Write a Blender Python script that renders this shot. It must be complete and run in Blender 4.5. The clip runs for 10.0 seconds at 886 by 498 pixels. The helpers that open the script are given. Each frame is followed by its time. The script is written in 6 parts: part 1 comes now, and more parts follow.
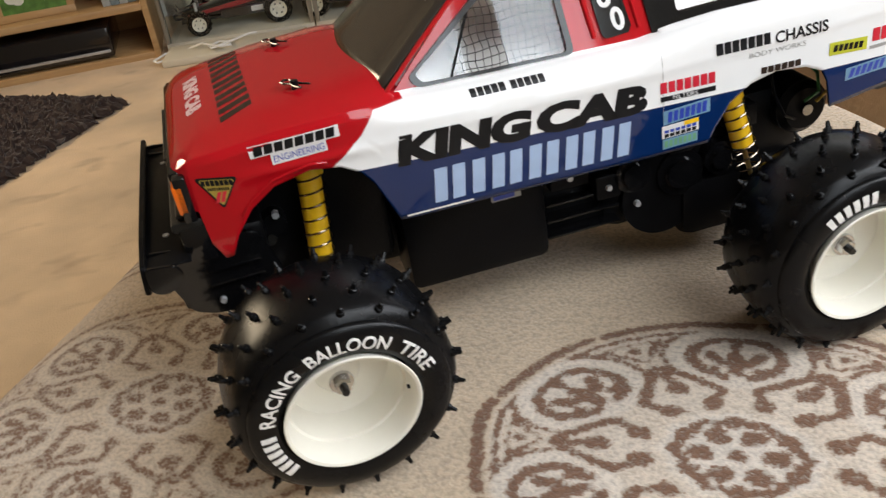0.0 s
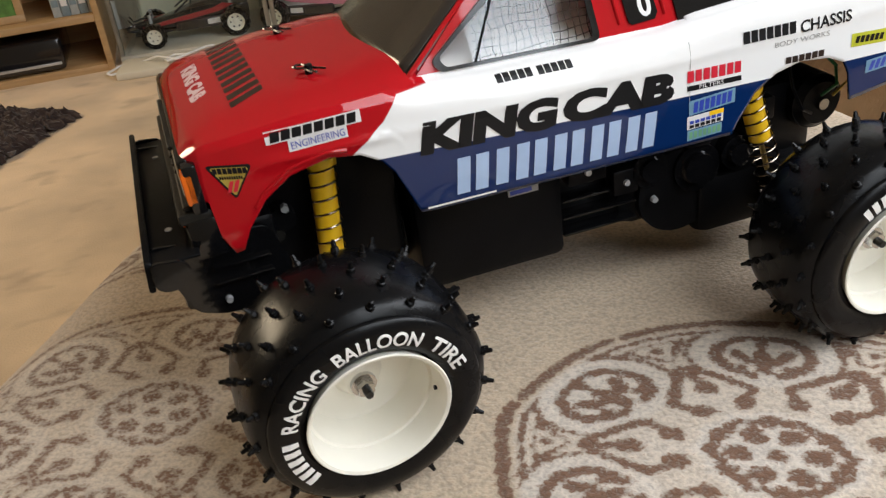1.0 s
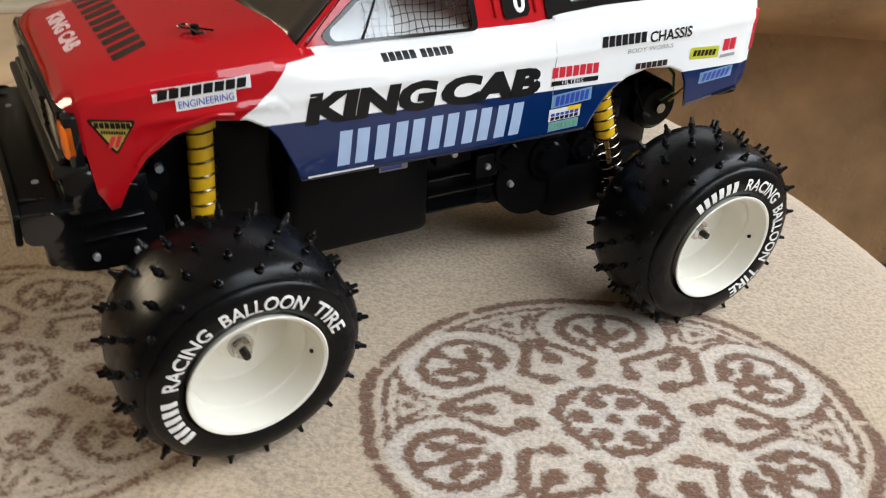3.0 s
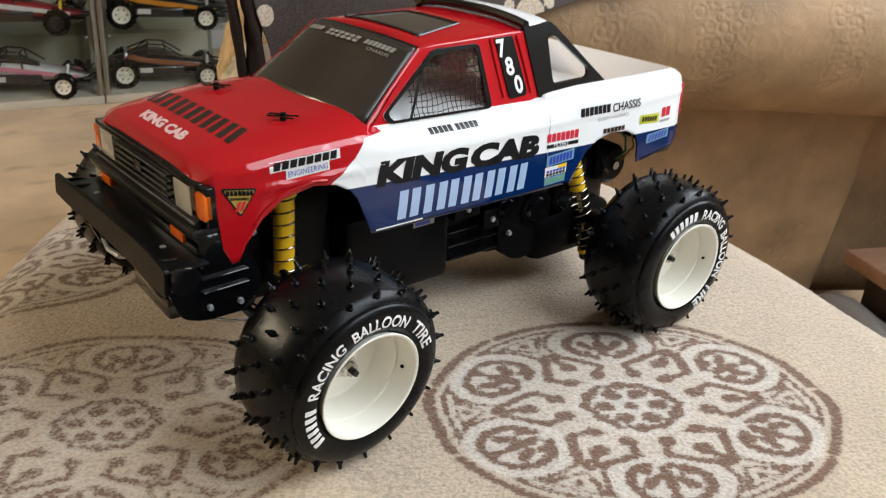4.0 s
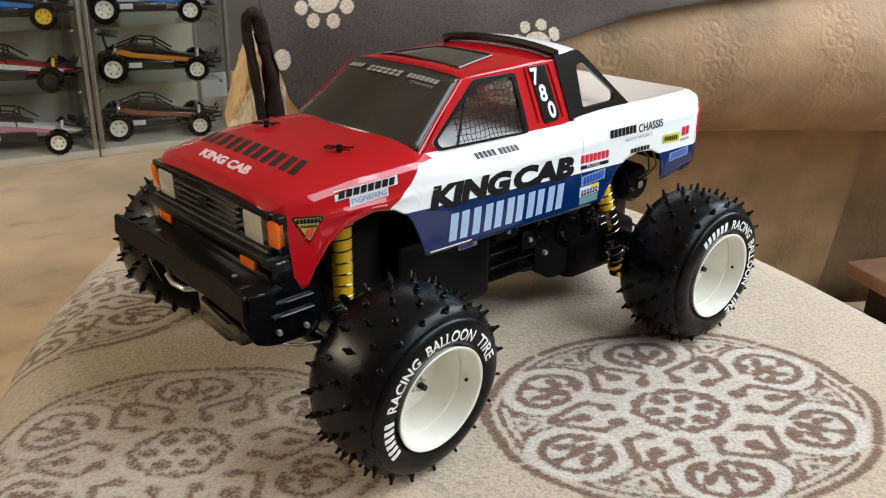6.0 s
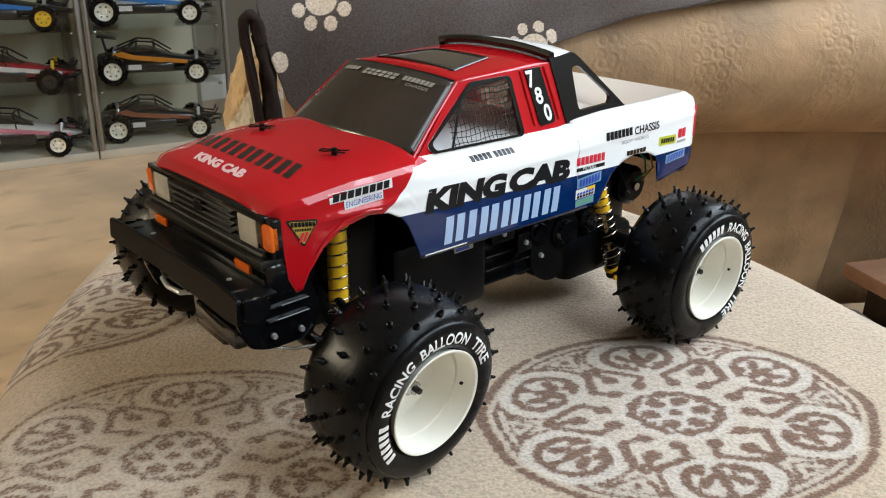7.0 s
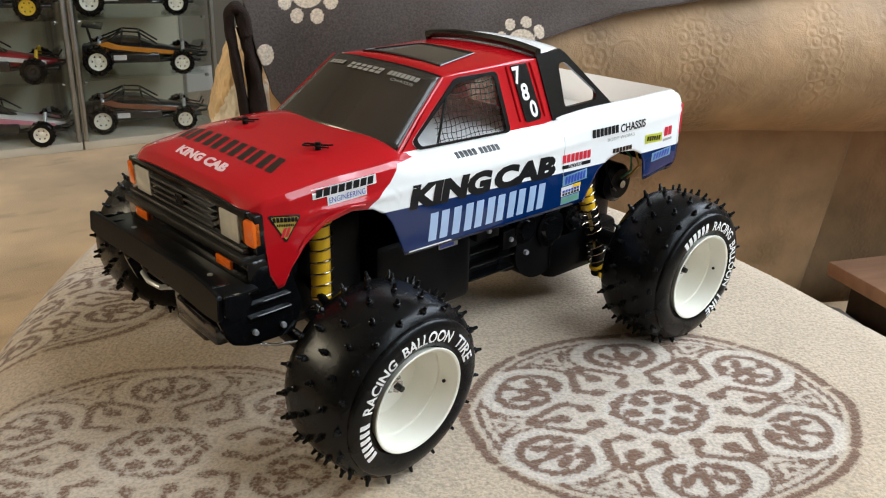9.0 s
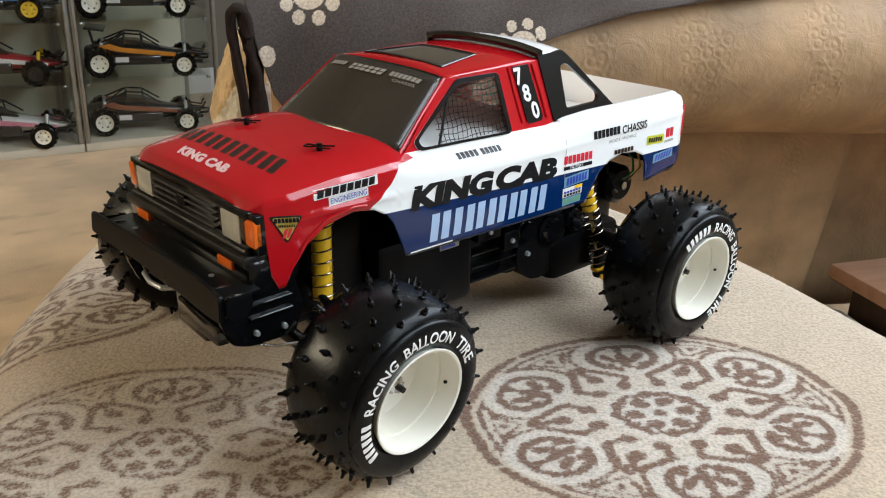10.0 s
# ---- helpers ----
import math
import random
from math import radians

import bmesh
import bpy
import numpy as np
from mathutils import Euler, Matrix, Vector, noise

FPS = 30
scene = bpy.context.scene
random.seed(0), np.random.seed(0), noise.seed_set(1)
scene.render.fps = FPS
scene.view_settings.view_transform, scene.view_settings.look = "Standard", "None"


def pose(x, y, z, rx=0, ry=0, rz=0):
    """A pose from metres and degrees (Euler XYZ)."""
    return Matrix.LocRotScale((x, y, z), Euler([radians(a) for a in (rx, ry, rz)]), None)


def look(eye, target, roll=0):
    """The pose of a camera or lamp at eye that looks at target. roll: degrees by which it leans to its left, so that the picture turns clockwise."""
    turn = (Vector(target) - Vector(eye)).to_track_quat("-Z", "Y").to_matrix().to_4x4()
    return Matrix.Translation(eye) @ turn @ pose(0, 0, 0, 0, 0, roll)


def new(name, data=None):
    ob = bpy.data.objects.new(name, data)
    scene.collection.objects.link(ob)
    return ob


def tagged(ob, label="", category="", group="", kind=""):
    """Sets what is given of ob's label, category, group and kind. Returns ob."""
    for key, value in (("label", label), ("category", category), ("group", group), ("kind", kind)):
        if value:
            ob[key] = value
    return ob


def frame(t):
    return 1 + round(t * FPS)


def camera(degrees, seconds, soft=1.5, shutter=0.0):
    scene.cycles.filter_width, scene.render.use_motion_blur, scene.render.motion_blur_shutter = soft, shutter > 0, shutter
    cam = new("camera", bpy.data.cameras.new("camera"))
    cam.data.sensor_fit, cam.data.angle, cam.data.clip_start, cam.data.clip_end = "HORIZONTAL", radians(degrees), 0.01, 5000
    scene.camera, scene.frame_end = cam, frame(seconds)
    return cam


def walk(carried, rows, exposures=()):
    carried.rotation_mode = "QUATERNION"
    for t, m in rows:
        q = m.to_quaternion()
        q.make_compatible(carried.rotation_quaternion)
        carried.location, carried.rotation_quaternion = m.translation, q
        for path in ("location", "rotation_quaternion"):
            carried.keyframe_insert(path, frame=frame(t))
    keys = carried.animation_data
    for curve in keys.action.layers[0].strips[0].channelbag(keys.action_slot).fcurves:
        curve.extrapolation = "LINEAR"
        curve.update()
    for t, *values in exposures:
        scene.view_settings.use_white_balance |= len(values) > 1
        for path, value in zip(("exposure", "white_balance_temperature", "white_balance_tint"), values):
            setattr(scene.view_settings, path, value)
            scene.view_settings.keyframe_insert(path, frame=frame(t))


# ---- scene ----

SEAT = 0.45
# the seat slopes by a degree and a half along the truck
TIP = Matrix.Translation((0, 0, SEAT)) @ pose(0, 0, 0, 0, -1.55, 0) @ Matrix.Translation((0, 0, -SEAT))
cam = camera(54.3, 10.0, soft=1.1, shutter=0.4)
PATH = [
    (0, (-0.138, -0.457, 0.775), (0.157, 1.228, -0.261), -10.0),
    (0.5, (-0.168, -0.438, 0.775), (0.184, 1.254, -0.233), -10.3),
    (1, (-0.172, -0.433, 0.757), (0.245, 1.241, -0.256), -8.2),
    (1.5, (-0.18, -0.429, 0.751), (0.308, 1.194, -0.312), -3.8),
    (2, (-0.191, -0.427, 0.75), (0.378, 1.095, -0.417), 0.8),
    (2.5, (-0.193, -0.437, 0.758), (0.442, 1.088, -0.369), 0.1),
    (3, (-0.209, -0.438, 0.765), (0.6, 1.045, -0.305), 2.4),
    (3.2, (-0.23, -0.439, 0.779), (0.617, 1.028, -0.284), 0.0),
    (4.3, (-0.387, -0.481, 0.784), (0.795, 0.905, -0.04), 2.5),
    (4.5, (-0.395, -0.479, 0.79), (0.799, 0.893, -0.041), 1.7),
    (5, (-0.405, -0.478, 0.79), (0.778, 0.915, -0.022), 0.8),
    (5.5, (-0.409, -0.469, 0.781), (0.766, 0.946, -0.005), 0.1),
    (7, (-0.405, -0.471, 0.782), (0.767, 0.951, 0.004), -0.2),
    (7.5, (-0.404, -0.47, 0.782), (0.782, 0.943, 0.01), 0.0),
    (8, (-0.405, -0.468, 0.782), (0.785, 0.939, 0.005), 0.1),
    (8.5, (-0.402, -0.469, 0.781), (0.789, 0.935, 0.001), 0.4),
    (9, (-0.401, -0.469, 0.782), (0.791, 0.929, -0.008), 0.7),
    (9.5, (-0.402, -0.467, 0.781), (0.786, 0.932, -0.012), 0.9),
    (10, (-0.401, -0.469, 0.781), (0.79, 0.933, -0.004), 0.7),
]
walk(cam, [(t, TIP @ look(eye, target, roll)) for t, eye, target, roll in PATH], [(0.0, -0.45, 6450, 10), (3.2, -0.35, 6200, 8), (4.5, -0.26, 6100, 7), (7.5, -0.24, 5950, 5), (10.0, -0.24, 5950, 5)])

# ---------------------------------------------------------------- world, light
world = bpy.data.worlds.new("daylight")
scene.world = world
world.use_nodes = True
_bg = world.node_tree.nodes["Background"]
_sky = world.node_tree.nodes.new("ShaderNodeTexSky")
_sky.sky_type = "NISHITA"
_sky.sun_disc = False
_sky.sun_elevation = radians(38)
_sky.sun_rotation = radians(140)
world.node_tree.links.new(_sky.outputs[0], _bg.inputs[0])
_bg.inputs[1].default_value = 0.12


def area_lamp(name, at, target, sx, sy, watts, colour):
    data = bpy.data.lights.new(name, "AREA")
    data.shape, data.size, data.size_y, data.energy, data.color = "RECTANGLE", sx, sy, watts, colour
    ob = new(name, data)
    ob.matrix_world = look(at, target)
    return ob


WIN_E = (1.73, -0.34, 1.76)       # centre of the window in the east wall
WIN_S = (0.34, -1.03, 1.42)      # centre of the tall window in the south wall
WIN_S2 = (1.17, -1.03, 1.735)     # centre of the second window in the south wall
area_lamp("window_light_east", WIN_E, (0.0, 0.0, 0.5), 1.2, 1.16, 38, (0.92, 0.94, 1.0))
area_lamp("window_light_south", WIN_S, (0.10, 0.1, 0.5), 0.52, 1.50, 17, (0.91, 0.955, 1.0))
area_lamp("window_light_south", WIN_S2, (0.10, 0.1, 0.5), 0.84, 1.20, 26, (0.91, 0.955, 1.0))
FILL_W = (-2.58, 2.10, 1.80)      # centre of an added opening in the west wall
# unseen warm fill, added to lift the carpet, cabinet and throw's left side
area_lamp("warm_fill_west", FILL_W, (-0.2, 0.4, 0.4), 1.26, 0.96, 78, (1.0, 0.80, 0.54))

# ---------------------------------------------------------------- materials


def material(name, colour, rough=0.5, metal=0.0, vary=0.12, scale=40.0, bump=0.0, bump_scale=300.0, coat=0.0, spec=0.5, sheen=0.0, per_object=0.0):
    """Principled surface with two scales of colour variation and fine relief, in metres of object space."""
    m = bpy.data.materials.new(name)
    m.use_nodes = True
    nt = m.node_tree
    b = nt.nodes["Principled BSDF"]
    b.inputs["Roughness"].default_value = rough
    b.inputs["Metallic"].default_value = metal
    b.inputs["Coat Weight"].default_value = coat
    b.inputs["Coat Roughness"].default_value = 0.04
    b.inputs["Coat IOR"].default_value = 1.52
    b.inputs["Specular IOR Level"].default_value = spec
    b.inputs["Sheen Weight"].default_value = sheen
    co = nt.nodes.new("ShaderNodeTexCoord")
    n1 = nt.nodes.new("ShaderNodeTexNoise")
    n1.inputs["Scale"].default_value = scale
    n1.inputs["Detail"].default_value = 6
    nt.links.new(co.outputs["Object"], n1.inputs["Vector"])
    ramp = nt.nodes.new("ShaderNodeMapRange")
    ramp.inputs[1].default_value, ramp.inputs[2].default_value = 0.25, 0.75
    ramp.inputs[3].default_value, ramp.inputs[4].default_value = 1 - vary, 1 + vary
    nt.links.new(n1.outputs[0], ramp.inputs[0])
    mix = nt.nodes.new("ShaderNodeMix")
    mix.data_type, mix.blend_type = "RGBA", "MULTIPLY"
    mix.inputs[0].default_value = 1.0
    mix.inputs[6].default_value = (*colour, 1)
    nt.links.new(ramp.outputs[0], mix.inputs[7])
    last = mix.outputs[2]
    if per_object:
        info = nt.nodes.new("ShaderNodeObjectInfo")
        r2 = nt.nodes.new("ShaderNodeMapRange")
        r2.inputs[3].default_value, r2.inputs[4].default_value = 1 - per_object, 1 + per_object
        nt.links.new(info.outputs["Random"], r2.inputs[0])
        mix2 = nt.nodes.new("ShaderNodeMix")
        mix2.data_type, mix2.blend_type = "RGBA", "MULTIPLY"
        mix2.inputs[0].default_value = 1.0
        nt.links.new(last, mix2.inputs[6])
        nt.links.new(r2.outputs[0], mix2.inputs[7])
        last = mix2.outputs[2]
    nt.links.new(last, b.inputs["Base Color"])
    rr = nt.nodes.new("ShaderNodeMapRange")
    rr.inputs[3].default_value, rr.inputs[4].default_value = max(0.02, rough * 0.82), min(1, rough * 1.18)
    nt.links.new(n1.outputs[0], rr.inputs[0])
    nt.links.new(rr.outputs[0], b.inputs["Roughness"])
    if bump:
        n2 = nt.nodes.new("ShaderNodeTexNoise")
        n2.inputs["Scale"].default_value = bump_scale
        n2.inputs["Detail"].default_value = 5
        nt.links.new(co.outputs["Object"], n2.inputs["Vector"])
        bp = nt.nodes.new("ShaderNodeBump")
        bp.inputs["Strength"].default_value = bump
        bp.inputs["Distance"].default_value = 0.002
        nt.links.new(n2.outputs[0], bp.inputs["Height"])
        nt.links.new(bp.outputs[0], b.inputs["Normal"])
    return m


def glass(name, tint=(0.95, 0.97, 0.96), rough=0.02, clear=0.92):
    """Thin pane: mostly clear, with a mirror-like coat."""
    m = bpy.data.materials.new(name)
    m.use_nodes = True
    nt = m.node_tree
    nt.nodes.remove(nt.nodes["Principled BSDF"])
    out = nt.nodes["Material Output"]
    tr = nt.nodes.new("ShaderNodeBsdfTransparent")
    tr.inputs[0].default_value = (*tint, 1)
    gl = nt.nodes.new("ShaderNodeBsdfGlossy")
    gl.inputs["Roughness"].default_value = rough
    lw = nt.nodes.new("ShaderNodeLayerWeight")
    lw.inputs[0].default_value = 0.5
    fr = nt.nodes.new("ShaderNodeMath")
    fr.operation = "POWER"
    fr.inputs[1].default_value = 5.0
    nt.links.new(lw.outputs["Facing"], fr.inputs[0])
    ad = nt.nodes.new("ShaderNodeMath")
    ad.operation = "MULTIPLY_ADD"
    ad.use_clamp = True
    ad.inputs[1].default_value, ad.inputs[2].default_value = 0.6, 0.99 - clear
    mx = nt.nodes.new("ShaderNodeMixShader")
    nt.links.new(fr.outputs[0], ad.inputs[0])
    nt.links.new(ad.outputs[0], mx.inputs[0])
    nt.links.new(tr.outputs[0], mx.inputs[1])
    nt.links.new(gl.outputs[0], mx.inputs[2])
    nt.links.new(mx.outputs[0], out.inputs[0])
    return m


def wood(name, light, dark, along="X", scale=9.0, rough=0.45):
    m = material(name, light, rough, vary=0.06, scale=30, bump=0.08, bump_scale=220)
    nt = m.node_tree
    b = nt.nodes["Principled BSDF"]
    co = nt.nodes.new("ShaderNodeTexCoord")
    mp = nt.nodes.new("ShaderNodeMapping")
    mp.inputs["Scale"].default_value = {"X": (0.12, 1, 1), "Y": (1, 0.12, 1), "Z": (1, 1, 0.12)}[along]
    nz = nt.nodes.new("ShaderNodeTexNoise")
    nz.inputs["Scale"].default_value = scale * 6
    nz.inputs["Detail"].default_value = 8
    nz.inputs["Distortion"].default_value = 0.6
    cr = nt.nodes.new("ShaderNodeValToRGB")
    cr.color_ramp.elements[0].position, cr.color_ramp.elements[1].position = 0.32, 0.72
    cr.color_ramp.elements[0].color, cr.color_ramp.elements[1].color = (*dark, 1), (*light, 1)
    nt.links.new(co.outputs["Object"], mp.inputs[0])
    nt.links.new(mp.outputs[0], nz.inputs["Vector"])
    nt.links.new(nz.outputs[0], cr.inputs[0])
    nt.links.new(cr.outputs[0], b.inputs["Base Color"])
    return m


RED, WHITE, BLUE = (0.44, 0.006, 0.011), (0.86, 0.85, 0.83), (0.003, 0.019, 0.088)


def livery(name):
    """Gloss paint in three fields: red nose, white flank, blue sill, divided by straight masked edges."""
    m = material(name, WHITE, 0.5, vary=0.03, scale=25, bump=0.05, bump_scale=45, coat=1.0, spec=0.0)
    nt = m.node_tree
    b = nt.nodes["Principled BSDF"]
    co = nt.nodes.new("ShaderNodeTexCoord")
    sp = nt.nodes.new("ShaderNodeSeparateXYZ")
    nt.links.new(co.outputs["Object"], sp.inputs[0])

    def calc(op, a, c, clamp=False):
        n = nt.nodes.new("ShaderNodeMath")
        n.operation, n.use_clamp = op, clamp
        for i, v in enumerate((a, c)):
            if isinstance(v, (int, float)):
                n.inputs[i].default_value = v
            else:
                nt.links.new(v, n.inputs[i])
        return n.outputs[0]

    x, z = sp.outputs[0], sp.outputs[2]
    # red ahead of a slanting edge that steepens towards the bonnet
    steeper = calc("MULTIPLY", calc("MAXIMUM", calc("SUBTRACT", z, 0.157), 0.0), -0.5)
    edge = calc("ADD", calc("ADD", calc("MULTIPLY", calc("SUBTRACT", z, 0.1445), 1.34), -0.119), steeper)
    nose = calc("MULTIPLY", calc("SUBTRACT", edge, x), 2500, True)
    top = calc("MULTIPLY", calc("MULTIPLY", calc("SUBTRACT", -0.077, x), 2500, True), calc("MULTIPLY", calc("SUBTRACT", z, 0.1672), 2500, True))
    is_red = calc("MAXIMUM", nose, top)
    is_blue = calc("MULTIPLY", calc("SUBTRACT", calc("SUBTRACT", 0.1337, calc("MULTIPLY", x, 0.0520)), z), 2500, True)
    m1 = nt.nodes.new("ShaderNodeMix")
    m1.data_type = "RGBA"
    m1.inputs[6].default_value, m1.inputs[7].default_value = (*WHITE, 1), (*BLUE, 1)
    nt.links.new(is_blue, m1.inputs[0])
    m2 = nt.nodes.new("ShaderNodeMix")
    m2.data_type = "RGBA"
    m2.inputs[7].default_value = (*RED, 1)
    nt.links.new(is_red, m2.inputs[0])
    nt.links.new(m1.outputs[2], m2.inputs[6])
    nt.links.new(m2.outputs[2], b.inputs["Base Color"])
    return m


def two_tone(name):
    """Gloss paint for the cab sides: red pillars over a white waist, masked at the foot of the window."""
    m = material(name, RED, 0.5, vary=0.04, scale=25, bump=0.05, bump_scale=45, coat=1.0, spec=0.0)
    nt = m.node_tree
    b = nt.nodes["Principled BSDF"]
    co = nt.nodes.new("ShaderNodeTexCoord")
    dot = nt.nodes.new("ShaderNodeVectorMath")
    dot.operation = "DOT_PRODUCT"
    dot.inputs[1].default_value = (0.030, 0.0, 1.0)
    above = nt.nodes.new("ShaderNodeMath")
    above.operation = "GREATER_THAN"
    above.inputs[1].default_value = 0.1672
    mx = nt.nodes.new("ShaderNodeMix")
    mx.data_type = "RGBA"
    mx.inputs[6].default_value, mx.inputs[7].default_value = (*WHITE, 1), (*RED, 1)
    nt.links.new(co.outputs["Object"], dot.inputs[0])
    nt.links.new(dot.outputs["Value"], above.inputs[0])
    nt.links.new(above.outputs[0], mx.inputs[0])
    nt.links.new(mx.outputs[2], b.inputs["Base Color"])
    return m


def printed_fleece(name, attribute, light, dark, pale, ragged=2.0, relief=1.0):
    """Short-pile fleece whose print is carried by a colour attribute."""
    m = material(name, light, 0.95, vary=0.0, sheen=0.35, spec=0.1)
    nt = m.node_tree
    b = nt.nodes["Principled BSDF"]
    at = nt.nodes.new("ShaderNodeAttribute")
    at.attribute_name = attribute
    co = nt.nodes.new("ShaderNodeTexCoord")
    nz = nt.nodes.new("ShaderNodeTexNoise")
    nz.inputs["Scale"].default_value = 400
    nz.inputs["Detail"].default_value = 4
    big = nt.nodes.new("ShaderNodeTexNoise")
    big.inputs["Scale"].default_value = 14
    big.inputs["Detail"].default_value = 4
    for n in (nz, big):
        nt.links.new(co.outputs["Object"], n.inputs["Vector"])
    # pile breaks up the edge of the print
    off = nt.nodes.new("ShaderNodeMath")
    off.operation = "MULTIPLY_ADD"
    off.inputs[1].default_value, off.inputs[2].default_value = ragged, -ragged * 0.51
    nt.links.new(nz.outputs[0], off.inputs[0])
    sm = nt.nodes.new("ShaderNodeMath")
    sm.operation = "ADD"
    sc = nt.nodes.new("ShaderNodeSeparateColor")
    nt.links.new(at.outputs["Color"], sc.inputs[0])
    nt.links.new(sc.outputs[0], sm.inputs[0])
    nt.links.new(off.outputs[0], sm.inputs[1])
    sharp = nt.nodes.new("ShaderNodeMapRange")
    sharp.inputs[1].default_value, sharp.inputs[2].default_value = 0.25, 0.75
    nt.links.new(sm.outputs[0], sharp.inputs[0])
    mx = nt.nodes.new("ShaderNodeMix")
    mx.data_type = "RGBA"
    mx.inputs[7].default_value = (*dark, 1)
    ground = nt.nodes.new("ShaderNodeMix")
    ground.data_type = "RGBA"
    ground.inputs[6].default_value, ground.inputs[7].default_value = (*light, 1), (*pale, 1)
    nt.links.new(sc.outputs[1], ground.inputs[0])
    nt.links.new(ground.outputs[2], mx.inputs[6])
    nt.links.new(sharp.outputs[0], mx.inputs[0])
    v = nt.nodes.new("ShaderNodeMapRange")
    v.inputs[1].default_value, v.inputs[2].default_value, v.inputs[3].default_value, v.inputs[4].default_value = 0.3, 0.7, 0.70, 1.18
    nt.links.new(nz.outputs[0], v.inputs[0])
    v2 = nt.nodes.new("ShaderNodeMapRange")
    v2.inputs[1].default_value, v2.inputs[2].default_value, v2.inputs[3].default_value, v2.inputs[4].default_value = 0.3, 0.7, 0.92, 1.06
    nt.links.new(big.outputs[0], v2.inputs[0])
    vm = nt.nodes.new("ShaderNodeMath")
    vm.operation = "MULTIPLY"
    nt.links.new(v.outputs[0], vm.inputs[0])
    nt.links.new(v2.outputs[0], vm.inputs[1])
    mul = nt.nodes.new("ShaderNodeMix")
    mul.data_type, mul.blend_type = "RGBA", "MULTIPLY"
    mul.inputs[0].default_value = 1
    nt.links.new(mx.outputs[2], mul.inputs[6])
    nt.links.new(vm.outputs[0], mul.inputs[7])
    nt.links.new(mul.outputs[2], b.inputs["Base Color"])
    bp = nt.nodes.new("ShaderNodeBump")
    bp.inputs["Strength"].default_value, bp.inputs["Distance"].default_value = relief * 0.62, 0.0020
    nt.links.new(nz.outputs[0], bp.inputs["Height"])
    nt.links.new(bp.outputs[0], b.inputs["Normal"])
    return m


